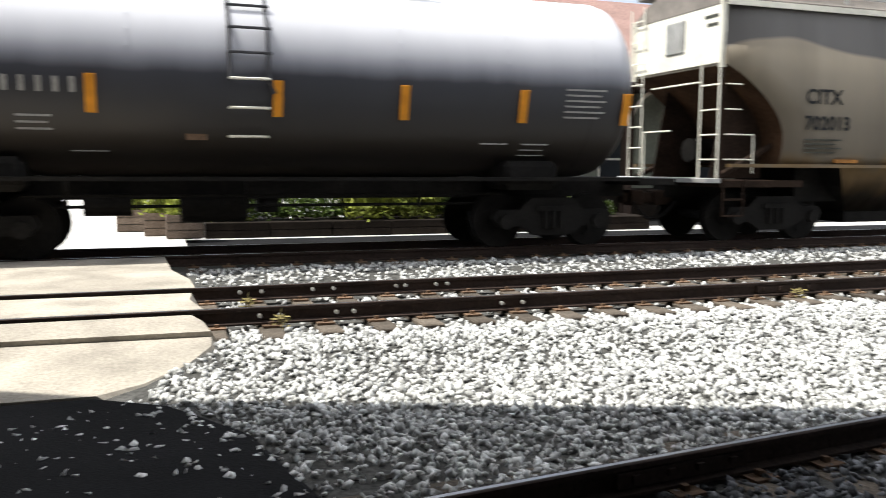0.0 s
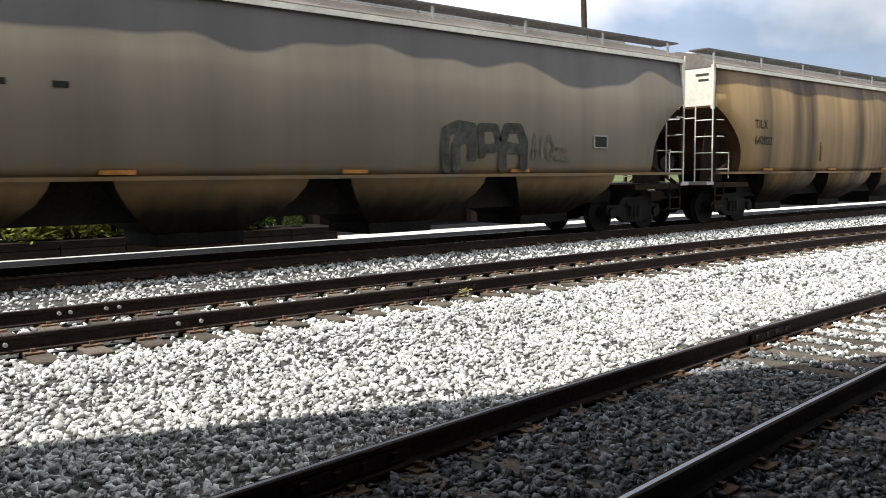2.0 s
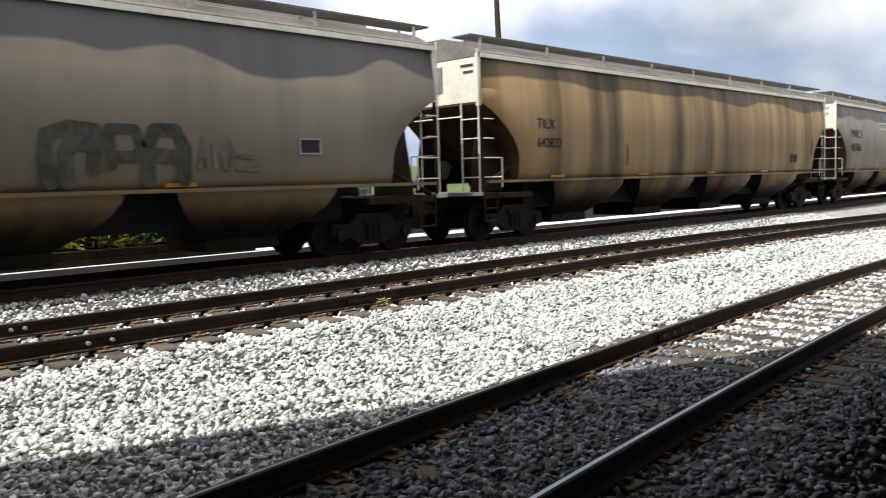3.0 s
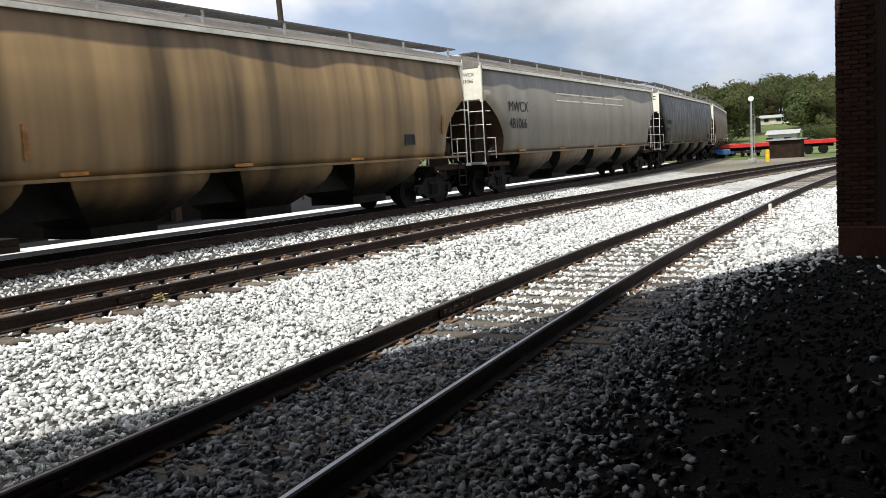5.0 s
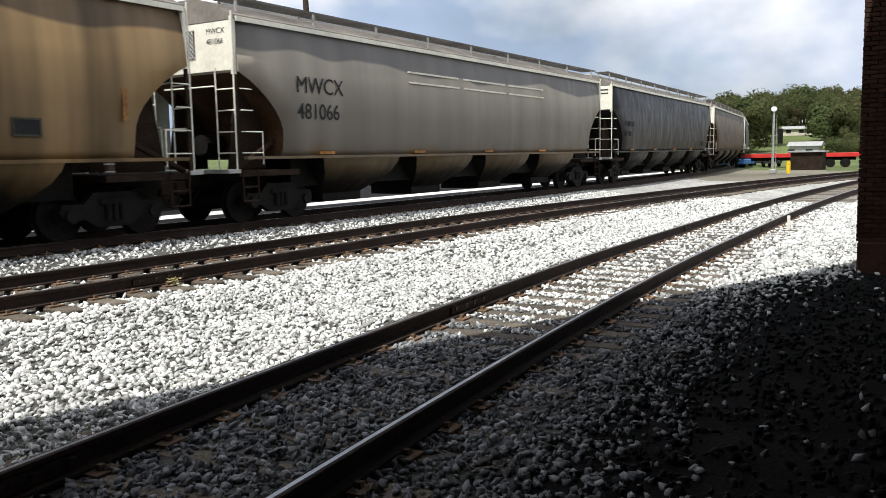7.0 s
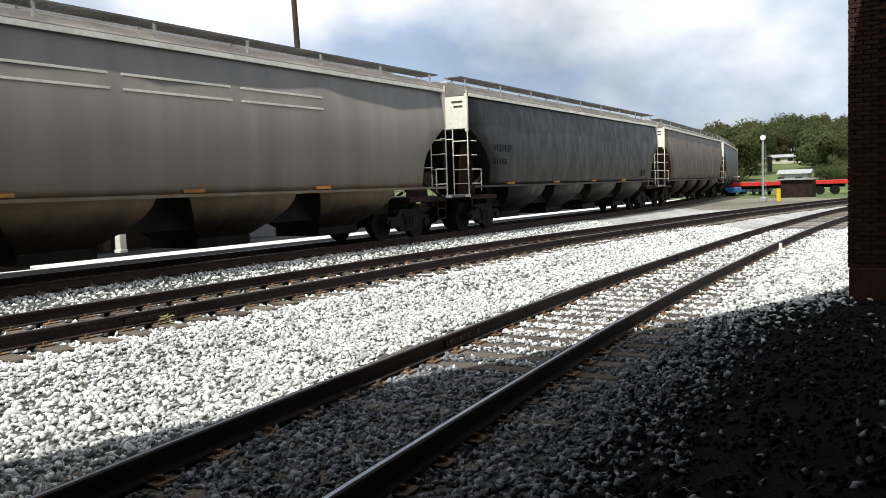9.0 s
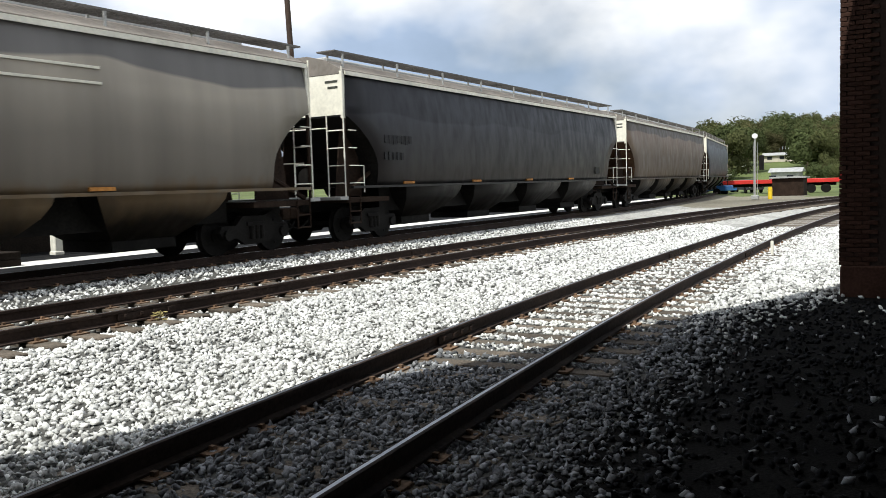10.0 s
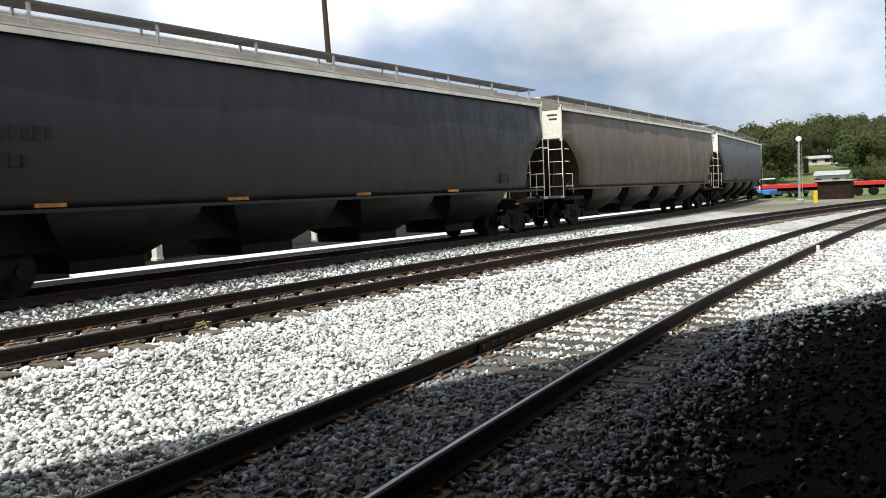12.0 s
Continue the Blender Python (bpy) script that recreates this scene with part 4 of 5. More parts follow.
def tank_car(x0, length, left):
    car = thing("tank_car", pose(0, 0, 0), "black cylindrical tank car with orange marker stripes", "tank car", "cars of the freight train")
    L, R, zc = length, 1.58, 2.80
    bm = bmesh.new()
    stations = [(0.0, 0.02), (0.02, 0.35), (0.08, 0.66), (0.2, 0.88), (0.36, 0.97), (0.55, 1.0)]
    xs = [(left + a, r) for a, r in stations] + [(left + 0.55 + (L - left - 1.1) * k / 8, 1.0) for k in range(1, 8)] + [(L - a, r) for a, r in reversed(stations)]
    rings = [[bm.verts.new((x, R * r * math.cos(k * math.tau / 48), zc + R * r * math.sin(k * math.tau / 48))) for k in range(48)] for x, r in xs]
    for a, b in zip(rings, rings[1:]):
        for k in range(48):
            bm.faces.new((a[k], a[(k + 1) % 48], b[(k + 1) % 48], b[k]))
    bm.faces.new(rings[0])
    bm.faces.new(rings[-1])
    bmesh.ops.recalc_face_normals(bm, faces=bm.faces)
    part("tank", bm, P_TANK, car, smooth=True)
    for xx in (1.0, 2.9, 4.9, 6.9, 8.7, 10.3):
        wb = bmesh.new()
        for k in range(40):
            a0, a1 = k * math.tau / 40, (k + 1) * math.tau / 40
            q = [wb.verts.new((xx + e, (R + h) * math.cos(a), zc + (R + h) * math.sin(a))) for e, h, a in ((-0.03, 0.006, a0), (0.03, 0.006, a0), (0.03, 0.006, a1), (-0.03, 0.006, a1))]
            wb.faces.new(q)
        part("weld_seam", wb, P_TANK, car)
    for xx in (2.42, 4.99, 6.95, 8.98, 10.9):
        ob = boxes((xx - 0.07, -0.03, -0.27, xx + 0.07, 0.0, 0.27))
        part("marker_stripe", ob, M["orange"], car, "orange reflective stripe", pose(0, -math.sqrt(R * R - 0.4**2) - 0.012, zc - 0.42, 14.5, 0, 0))
    part("side_walk", boxes((left, -1.5, 1.16, L, -1.1, 1.22), (left, 1.1, 1.16, L, 1.5, 1.22)), M["black"], car)
    part("centre_sill", boxes((left - 0.4, -0.25, 0.85, L + 0.4, 0.25, 1.2)), M["black"], car)
    for xx in (left + 2.0, L - 2.0):
        part("saddle", boxes((xx - 0.5, -1.25, 1.0, xx + 0.5, 1.25, 1.5), bevel=0.1), M["black"], car)
    lx = 4.30
    # bent stiles over the shoulder, single rungs welded to the shell below
    lad = rods(0.03, ((lx, -1.66, 2.62), (lx, -1.55, 3.35)), ((lx + 0.55, -1.66, 2.62), (lx + 0.55, -1.55, 3.35)), ((lx, -1.55, 3.35), (lx, -0.75, 4.45)),
               ((lx + 0.55, -1.55, 3.35), (lx + 0.55, -0.75, 4.45)), ((lx + 0.55, -1.66, 2.62), (lx + 0.64, -1.6, 2.45)), sides=8)
    for zz, yy in ((3.02, -1.62), (3.38, -1.56), (3.74, -1.29), (4.10, -1.02)):
        rod(lad, (lx - 0.04, yy - 0.04, zz), (lx + 0.60, yy - 0.04, zz), 0.022, 6)
    part("ladder", lad, M["dark_steel"], car, "bent dark steel ladder over the tank's shoulder")
    for zz in (1.82, 2.23, 2.64):
        yy = -math.sqrt(max(0.1, R * R - (zz - zc) ** 2))
        part("rung", rods(0.02, ((lx, yy - 0.16, zz), (lx + 0.55, yy - 0.16, zz)), ((lx, yy - 0.16, zz), (lx, yy, zz)), ((lx + 0.55, yy - 0.16, zz), (lx + 0.55, yy, zz))), M["white"], car, "pale painted rung")
    part("top_platform", boxes((lx - 0.8, -0.9, 4.43, lx + 3.0, 0.9, 4.48)), M["grey_steel"], car)
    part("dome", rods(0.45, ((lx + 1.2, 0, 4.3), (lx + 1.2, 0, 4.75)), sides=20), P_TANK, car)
    hand = bmesh.new()
    for a, b in (((lx - 0.8, -0.9, 4.9), (lx + 3.0, -0.9, 4.9)), ((lx + 3.0, -0.9, 4.48), (lx + 3.0, -0.9, 4.9)), ((lx - 0.8, -0.9, 4.48), (lx - 0.8, -0.9, 4.9))):
        rod(hand, a, b, 0.025, 6)
    part("safety_rail", hand, M["grey_steel"], car)
    # brake rigging, air reservoir and pipes slung below the sill
    part("brake_cylinder", rods(0.17, ((left + 3.2, -0.5, 0.78), (left + 3.9, -0.5, 0.78)), sides=14), M["black"], car)
    part("air_reservoir", rods(0.22, ((left + 4.6, -0.55, 0.72), (left + 5.6, -0.55, 0.72)), sides=14), M["black"], car)
    part("brake_rod", rods(0.025, ((left + 2.2, -0.5, 0.75), (L - 2.4, -0.5, 0.75))), M["black"], car)
    part("brake_rod", rods(0.022, ((left + 2.4, -0.9, 0.93), (L - 2.4, -0.9, 0.93))), M["black"], car)
    for xx in (left + 3.0, 4.6, 6.1, 7.4):
        part("hanger", boxes((xx - 0.03, -0.93, 0.72, xx + 0.03, -0.87, 1.16)), M["black"], car)
    part("bottom_outlet", rods(0.2, ((5.0, 0, 0.62), (5.0, 0, 1.2)), sides=14), M["black"], car)
    for x, d in ((left, -1), (L, 1)):
        part("end_platform", boxes((min(x, x + d * 0.75), -1.4, 1.08, max(x, x + d * 0.75), 1.4, 1.2), bevel=0.01), M["black"], car)
        coupler(car, x + d * 0.45, d)
        bogie(car, x - d * 1.55)
    # stencil blocks: unreadable small print as plain bars
    for xx, zz, w, rows in ((9.75, 2.66, 0.75, 6), (9.1, 1.76, 0.5, 3), (1.45, 2.05, 0.45, 3), (2.11, 1.58, 0.5, 1), (8.35, 1.76, 0.5, 1)):
        for k in range(rows):
            part("stencil_bar", boxes((xx, -0.008, 0, xx + w * (1 - 0.12 * (k % 2)), 0, 0.03)), M["pale_letter"], car, at=pose(0, -math.sqrt(max(0.1, R * R - (zz - k * 0.09 - zc) ** 2)) - 0.01, zz - k * 0.09))
    for k in range(5):
        part("stencil_bar", boxes((1.32 + k * 0.21, -0.01, 0, 1.32 + k * 0.21 + 0.07, 0, 0.21)), M["pale_letter"], car, at=pose(0, -math.sqrt(R * R - 0.3**2) - 0.02, 2.38, 12, 0, 0), label="faded white stencilled digit")
    part("stencil_bar", boxes((3.68, -0.01, 0, 3.98, 0, 0.16)), M["plate"], car, "faded red placard", pose(0, -math.sqrt(R * R - 1.0**2) - 0.03, 1.76))
    return car, x0 * SCALE


W = SCALE
cars = []
cars.append(tank_car(-3.4, 11.3, -1.0))
letters = M["letter"]
cars.append(hopper_car(9.25, 21.2 * W, P_CITX, "weathered beige grey covered hopper car with sprayed lettering", M["white"], 4,
                       [("CITX", 1.72, 2.60, 0.38, letters), ("702013", 1.72, 2.12, 0.36, letters)]))
cars.append(hopper_car(31.94, 20.7 * W, P_TAN, "rust-stained tan covered hopper car", M["white"], 4,
                       [("TILX", 1.9, 2.72, 0.36, letters, -1.63, 0.0), ("642822", 1.9, 2.26, 0.34, letters, -1.63, 0.0)]))
cars.append(hopper_car(53.98, 20.3 * W, P_GREY, "light grey covered hopper car with black lettering", M["white"], 4,
                       [("MWCX", 1.68, 2.91, 0.53, letters, -1.63, 0.0), ("481066", 1.70, 2.32, 0.51, letters, -1.63, 0.002)], end_marks=("MWCX", "481066")))
cars.append(hopper_car(75.73, 20.5 * W, P_SLATE, "slate grey covered hopper car", M["white"], 4, walk_z=4.9, end_paint=M["black"]))
cars.append(hopper_car(97.8, 21.0 * W, P_DUN, "dusty dun covered hopper car", M["white"], 4, reflectors=False))
cars.append(hopper_car(120.3, 20.3 * W, P_BLUE, "blue-grey covered hopper car at the train's end", M["white"], 4, reflectors=False))

# two pale stripes, scrawls and small panels on the car sides
grey = cars[3][0]
for z0 in (3.40, 3.68):
    for k in range(3):
        part("stripe", boxes((6.3 + 3.0 * k, -1.628, z0, 6.3 + 3.0 * k + 2.7, -1.60, z0 + 0.045)), M["white"], grey, "thin white painted stripe", pose(0, 0.035 if z0 > 3.5 else 0.0, 0))
beige = cars[1][0]


def scrawl(car, x, z, w, h, lines, half, mat, label):
    """One sprayed figure: thick round-ended strokes along polylines in a w by h field."""
    bm = bmesh.new()
    layer = 0
    for line in lines:
        pts = [Vector((x + a * w, 0, z + b * h)) for a, b in line]
        for k, p in enumerate(pts):
            layer += 1
            y = -0.0012 * layer
            bm.faces.new([bm.verts.new((p.x + half * math.cos(q * math.tau / 14), y, p.z + half * math.sin(q * math.tau / 14))) for q in range(14)])
            if k:
                o = pts[k - 1]
                d = (p - o).normalized()
                e = Vector((-d.z, 0, d.x)) * half
                lift = Vector((0, y - 0.0006, 0))
                bm.faces.new([bm.verts.new(c + lift) for c in (o + e, p + e, p - e, o - e)])
    part("sprayed_figure", bm, mat, car, label, pose(0, -1.618, 0))


dark_spray, pale_spray = M["sprayed"], M["faint_spray"]
scrawl(beige, 13.45, 1.62, 0.72, 0.82, [[(0.08, 0), (0, 0.4), (0.05, 0.85), (0.5, 1), (1.05, 0.95)], [(0.42, 0.0), (0.42, 0.5), (0.55, 0.72), (0.95, 0.7)], [(1.05, 0.95), (1.02, 0.25)]], 0.115, dark_spray, "dark green sprayed scrawl")
scrawl(beige, 14.4, 1.62, 0.5, 0.85, [[(0.05, 0.95), (0.9, 0.95), (1.1, 0.6), (0.85, 0.45), (0.3, 0.45)], [(0.05, 0.95), (0.12, 0.3)]], 0.09, dark_spray, "dark green sprayed scrawl")
scrawl(beige, 15.05, 1.62, 0.62, 0.85, [[(0.0, 0.0), (0.0, 0.6), (0.2, 0.95), (0.8, 0.95), (1.05, 0.6), (1.0, 0.0)], [(0.1, 0.5), (0.95, 0.42)]], 0.115, dark_spray, "dark green sprayed scrawl")
scrawl(beige, 15.95, 1.72, 0.9, 0.6, [[(0.0, 0.1), (0.08, 1.0), (0.16, 0.2)], [(0.3, 0.9), (0.34, 0.2)], [(0.55, 0.15), (0.48, 0.6), (0.6, 0.95), (0.74, 0.55), (0.62, 0.1)], [(0.85, 0.5), (1.2, 0.45)], [(0.8, 0.15), (1.3, 0.1)]], 0.035, pale_spray, "faint grey sprayed scrawl")
for k, (dx, z) in enumerate(((4.3, 2.75), (5.1, 2.75), (5.5, 2.75), (6.2, 2.75))):
    part("stencil_bar", boxes((dx, -1.632, z, dx + (0.1, 0.14, 0.1, 0.22)[k], -1.61, z + 0.09)), letters, beige)
for k in range(4):
    part("stencil_bar", boxes((1.75, -1.63, 1.92 - k * 0.08, 2.6 - 0.15 * (k % 2), -1.60, 1.945 - k * 0.08)), M["sprayed"], beige)
for car, x, z in ((beige, 18.0, 2.05), (cars[2][0], 17.5, 1.85), (cars[4][0], 17.8, 1.72)):
    fr = boxes((x, -1.64, z, x + 0.5, -1.60, z + 0.03), (x, -1.64, z + 0.27, x + 0.5, -1.60, z + 0.3), (x, -1.64, z, x + 0.03, -1.60, z + 0.3), (x + 0.47, -1.64, z, x + 0.5, -1.60, z + 0.3))
    part("card_holder", fr, M["pale_letter"] if car is beige else M["sprayed"], car, "small framed routing board")
    part("card_holder", boxes((x + 0.02, -1.625, z + 0.02, x + 0.48, -1.60, z + 0.28)), letters, car)

for k in range(7):
    part("stencil_bar", boxes((1.55 + 0.2 * k, -1.632, 2.62 - 0.02 * (k % 3), 1.68 + 0.2 * k, -1.60, 2.83)), letters, cars[4][0])
    if k < 5:
        part("stencil_bar", boxes((1.52 + 0.2 * k, -1.632, 2.16, 1.65 + 0.2 * k, -1.60, 2.36 + 0.02 * (k % 2))), letters, cars[4][0])
for car, x, z, h in ((cars[2][0], 6.0, 1.8, 0.6), (cars[2][0], 19.6, 2.15, 0.6)):
    part("marker_stripe", boxes((x, -1.632, z, x + 0.1, -1.60, z + h)), M["rust_mark"], car, "dull orange reflective stripe")

# ---- far side of the tracks ----
part("pavement", boxes((-14, 17.2, -0.25, 0.6, 60, -0.10)), M["pavement"])
tagged(part("cinder_strip", boxes((0.6, 16.9, -0.27, 78, 19.9, -0.19)), M["asphalt"]), "dark cinder strip beside the main track", "cinder strip", kind="structure")
tagged(part("gravel_lot", boxes((0.6, 19.9, -0.26, 78, 21.3, -0.185)), M["pavement"]), "sunlit pale gravel strip beyond the tracks", "gravel lot", kind="structure")
tagged(part("asphalt_lot", boxes((0.6, 21.3, -0.26, 78, 60, -0.18)), M["asphalt"]), "dark asphalt lot round the depot", "asphalt lot", kind="structure")
post_bm = boxes((-0.13, -0.13, 0, 0.13, 0.13, 1.15), (-0.16, -0.15, 0, 0.16, 0.15, 0.12), bevel=0.02)
post_me = mesh_of("post", post_bm, M["white"])
for px, py in ((15.9, 22.6), (17.9, 22.6), (26.5, 23.4)):
    wp = thing("marker_post", pose(px, py, -0.18), "short white concrete post beyond the tracks", "marker post", "white marker posts")
    part("post", post_me, None, wp)
tagged(bpy.data.objects["pavement"], "sunlit pale concrete pavement beyond the tracks", "pavement", kind="structure")


def leafy(name, count, spread, height_, size, mat, seed, flower=0):
    rng = random.Random(seed)
    bm = bmesh.new()
    for k in range(count):
        a, r = rng.uniform(0, math.tau), math.sqrt(rng.random())
        h = rng.random() ** 0.8
        c = Vector((math.cos(a) * r * spread * (1.05 - 0.45 * h), math.sin(a) * r * spread * (1.05 - 0.45 * h), h * height_))
        d = Vector((rng.uniform(-1, 1), rng.uniform(-1, 1), rng.uniform(-0.2, 1.2))).normalized()
        s = d.orthogonal().normalized() * size * rng.uniform(0.12, 0.3)
        ln = d * size * rng.uniform(0.6, 1.5)
        q = [bm.verts.new(c), bm.verts.new(c + ln * 0.5 + s), bm.verts.new(c + ln), bm.verts.new(c + ln * 0.5 - s)]
        f = bm.faces.new(q)
        f.material_index = 1 if flower and rng.random() < flower else 0
    return mesh_of(name, bm, [mat, M["petal"]])


bush_me = [leafy("leaves", 900, 0.75, 0.95, 0.22, M["leaf"], 1), leafy("leaves", 900, 0.7, 1.0, 0.24, M["bright_leaf"], 2), leafy("leaves", 900, 0.75, 0.75, 0.2, M["leaf"], 3, 0.12)]
stem_me = mesh_of("stem", rods(0.015, ((0, 0, 0), (0.2, 0.1, 0.7)), ((0, 0, 0), (-0.2, 0.1, 0.6)), ((0, 0, 0), (0.05, -0.2, 0.65))), M["bark"])
brng = random.Random(5)
for bx, by, k, sc in ((1.7, 20.9, 1, 0.8), (2.6, 21.2, 0, 0.8), (3.4, 21.0, 2, 0.7), (4.3, 21.2, 2, 0.75), (5.1, 20.9, 1, 0.95), (6.0, 21.0, 1, 0.9), (6.8, 21.1, 1, 0.8), (7.7, 21.1, 0, 0.8), (8.6, 20.9, 1, 0.85),
                      (9.4, 21.0, 1, 1.0), (10.3, 20.9, 0, 0.95), (11.1, 21.0, 2, 0.7), (12.3, 21.1, 2, 0.45)):
    b = thing("bush", pose(bx, by, 0.2, 0, 0, brng.uniform(0, 360)) @ Matrix.Scale(sc, 4),
              ("green leafy bush with white blossoms", "yellow-green grassy bush in full sun", "low green bush with white flowers")[k if k != 0 else 0], "bush", "bushes beyond the train")
    part("leaves", bush_me[k], None, b)
    part("stem", stem_me, None, b)


bed = thing("flower_bed", pose(0, 0, -0.185), "raised flower bed edged with dark weathered timbers", "flower bed")
for k in range(8):
    for r in range(2):
        part("timber", boxes((1.1 + k * 1.52, 20.2, 0.005 + r * 0.19, 2.6 + k * 1.52, 20.4, 0.185 + r * 0.19), bevel=0.015), M["dark_timber"], bed)
part("timber", boxes((1.1, 20.41, 0, 1.3, 21.9, 0.375), bevel=0.015), M["dark_timber"], bed)
part("timber", boxes((13.05, 20.41, 0, 13.25, 21.9, 0.375), bevel=0.015), M["dark_timber"], bed)
part("soil", boxes((1.31, 20.41, 0, 13.04, 21.9, 0.37)), M["dark_timber"], bed, "dark mulch")
yb = thing("guard_post", pose(9.55, 20.75, 0.185), "yellow steel guard post in the flower bed", "post")
part("post", rods(0.09, ((0, 0, 0), (0, 0, 1.1)), sides=14), M["yellow"], yb)
part("cap", rods(0.075, ((0, 0, 1.1), (0, 0, 1.14)), sides=14), M["yellow"], yb)


def planter(x, y):
    t = thing("planter", pose(x, y, -0.10), "weathered square wooden planter with green plants", "planter", "wooden planters")
    for i, (a, b) in enumerate((((-0.4, -0.4), (0.4, -0.36)), ((-0.4, 0.36), (0.4, 0.4)), ((-0.4, -0.36), (-0.36, 0.36)), ((0.36, -0.36), (0.4, 0.36)))):
        for k in range(3):
            part("board", boxes((a[0], a[1], 0.02 + k * 0.18, b[0], b[1], 0.18 + k * 0.18), bevel=0.006), M["planter"], t)
    part("soil", boxes((-0.36, -0.36, 0.0, 0.36, 0.36, 0.48)), M["soil"], t)
    part("plant", bush_me[1], None, t, "yellow-green leaves", pose(0, 0, 0.48) @ Matrix.Scale(0.6, 4))


planter(0.15, 20.6)
planter(0.62, 19.7)
planter(-0.5, 22.0)

# depot across the tracks
depot = thing("depot_building", pose(3.8, 24, -0.2), "grey-green depot with a red shingle hip roof and dark porch posts", "building")
part("wall", boxes((-0.3, 2.2, 0, 19, 9, 4.4)), M["sage"], depot, "grey-green boarded wall")
rb = bmesh.new()
v = [rb.verts.new(c) for c in ((-0.6, -0.6, 4.55), (20, -0.6, 4.55), (20, 11, 4.55), (-0.6, 11, 4.55), (5.0, 5.2, 8.2), (15, 5.2, 8.2))]
for f in ((0, 1, 5, 4), (1, 2, 5), (2, 3, 4, 5), (3, 0, 4), (3, 2, 1, 0)):
    rb.faces.new([v[i] for i in f])
part("roof", rb, M["shingle"], depot, "red shingle hip roof")
part("eave", boxes((-0.65, -0.66, 4.32, 20.05, -0.60, 4.55), (-0.66, -0.6, 4.32, -0.60, 11, 4.55)), M["cream"], depot, "pale painted eave board")
# added dark board in place of the shade beneath the porch
part("porch_wall", boxes((-0.6, 0.45, 0, 21.5, 0.6, 1.05)), M["dark_timber"], depot, "added low dark board standing in for porch shade")
for k in range(6):
    px = 0.3 + k * 3.6
    post = part("porch_post", boxes((px - 0.15, 0.1, 0, px + 0.15, 0.4, 4.4), bevel=0.02), M["dark_wood"], depot, "dark wooden porch post")
    br = bmesh.new()
    for sx in (-1, 1):
        pts = [(px + sx * (0.15 + 1.2 * (1 - math.cos(a))), 0.25, 3.1 + 1.25 * math.sin(a)) for a in np.linspace(0, math.pi / 2, 7)]
        for a, b in zip(pts, pts[1:]):
            rod(br, a, b, 0.07, 6)
    part("bracket", br, M["cream"], post, "curved cream bracket")
for k in range(4):
    wx = 3.2 + k * 4.0
    w = part("window", boxes((wx - 0.08, 2.12, 1.0, wx + 1.28, 2.24, 3.1)), M["white"], depot, "white sash window")
    for a in (0, 1):
        part("pane", boxes((wx, 2.10, 1.08 + a * 1.0, wx + 1.2, 2.13, 2.0 + a * 1.0)), M["glass"], w)

# tall pole behind the train
pole = thing("utility_pole", pose(34.5, 28.9, GROUND), "dark wooden utility pole behind the train", "utility pole")
pb = bmesh.new()
rod(pb, (0.18, -0.08, 0), (-0.26, 0.13, 14.5), 0.19, 12, 0.13)
part("pole", pb, M["dark_wood"], pole)

# ---- far end: signal, post, trailers, shed ----
sig = thing("signal_mast", pose(66, 11.4, GROUND), "slim grey railway signal mast with a round white lamp head", "signal mast")
part("mast", rods(0.06, ((0, 0, 0), (0, 0, 4.6)), sides=12), M["grey_steel"], sig)
part("base", boxes((-0.25, -0.25, 0, 0.25, 0.25, 0.3), bevel=0.03), M["grey_steel"], sig)
hb = bmesh.new()
rod(hb, (-0.12, 0, 4.75), (0.12, 0, 4.75), 0.19, 20)
part("lamp_head", hb, M["lens"], sig, "round pale lamp head")
part("relay_case", boxes((-0.15, -0.62, 2.2, 0.2, -0.32, 3.3), bevel=0.02), M["black"], sig)
part("ladder", rods(0.016, ((0.3, -0.14, 0), (0.3, -0.14, 4.3)), ((0.3, 0.14, 0), (0.3, 0.14, 4.3)), *[((0.3, -0.14, 0.4 + 0.4 * k), (0.3, 0.14, 0.4 + 0.4 * k)) for k in range(10)]), M["grey_steel"], sig)
yp = thing("bollard", pose(66.2, 10.35, GROUND), "short yellow steel bollard beside the track", "bollard")
part("post", rods(0.16, ((0, 0, 0), (0, 0, 0.85)), sides=14), M["yellow"], yp)
part("cap", rods(0.13, ((0, 0, 0.85), (0, 0, 0.93)), sides=14), M["yellow"], yp)


def trailer(x, y, length, turn):
    t = thing("flatbed_trailer", pose(x, y, GROUND, 0, 0, turn), "long red flatbed trailer parked on the yard", "trailer", "red trailers")
    part("deck", boxes((0, -1.25, 0.98, length, 1.25, 1.36), bevel=0.03), M["red"], t)
    part("headboard", boxes((0, -1.25, 1.36, 0.1, 1.25, 1.7)), M["red"], t)
    part("chassis", boxes((0.5, -0.5, 0.68, length - 0.3, 0.5, 0.98)), M["black"], t)
    for wx in (length - 1.2, length - 2.5):
        for sy in (-1.0, 1.0):
            part("wheel", rods(0.42, ((wx, sy - 0.15, 0.42), (wx, sy + 0.15, 0.42)), sides=18), M["black"], t)
    for sy in (-0.7, 0.7):
        part("landing_leg", boxes((2.2, sy - 0.08, 0, 2.4, sy + 0.08, 0.7)), M["black"], t)


trailer(86, 21, 13.5, -82)
trailer(84, 7.2, 13.5, -86)
shed = thing("equipment_shed", pose(76, 11.8, GROUND), "small dark brown equipment shed", "shed")
part("wall", boxes((0, -2.5, 0, 2.2, 0, 1.5)), M["brown_steel"], shed)
part("roof", boxes((-0.2, -2.7, 1.5, 2.4, 0.2, 1.62)), M["grey_steel"], shed)
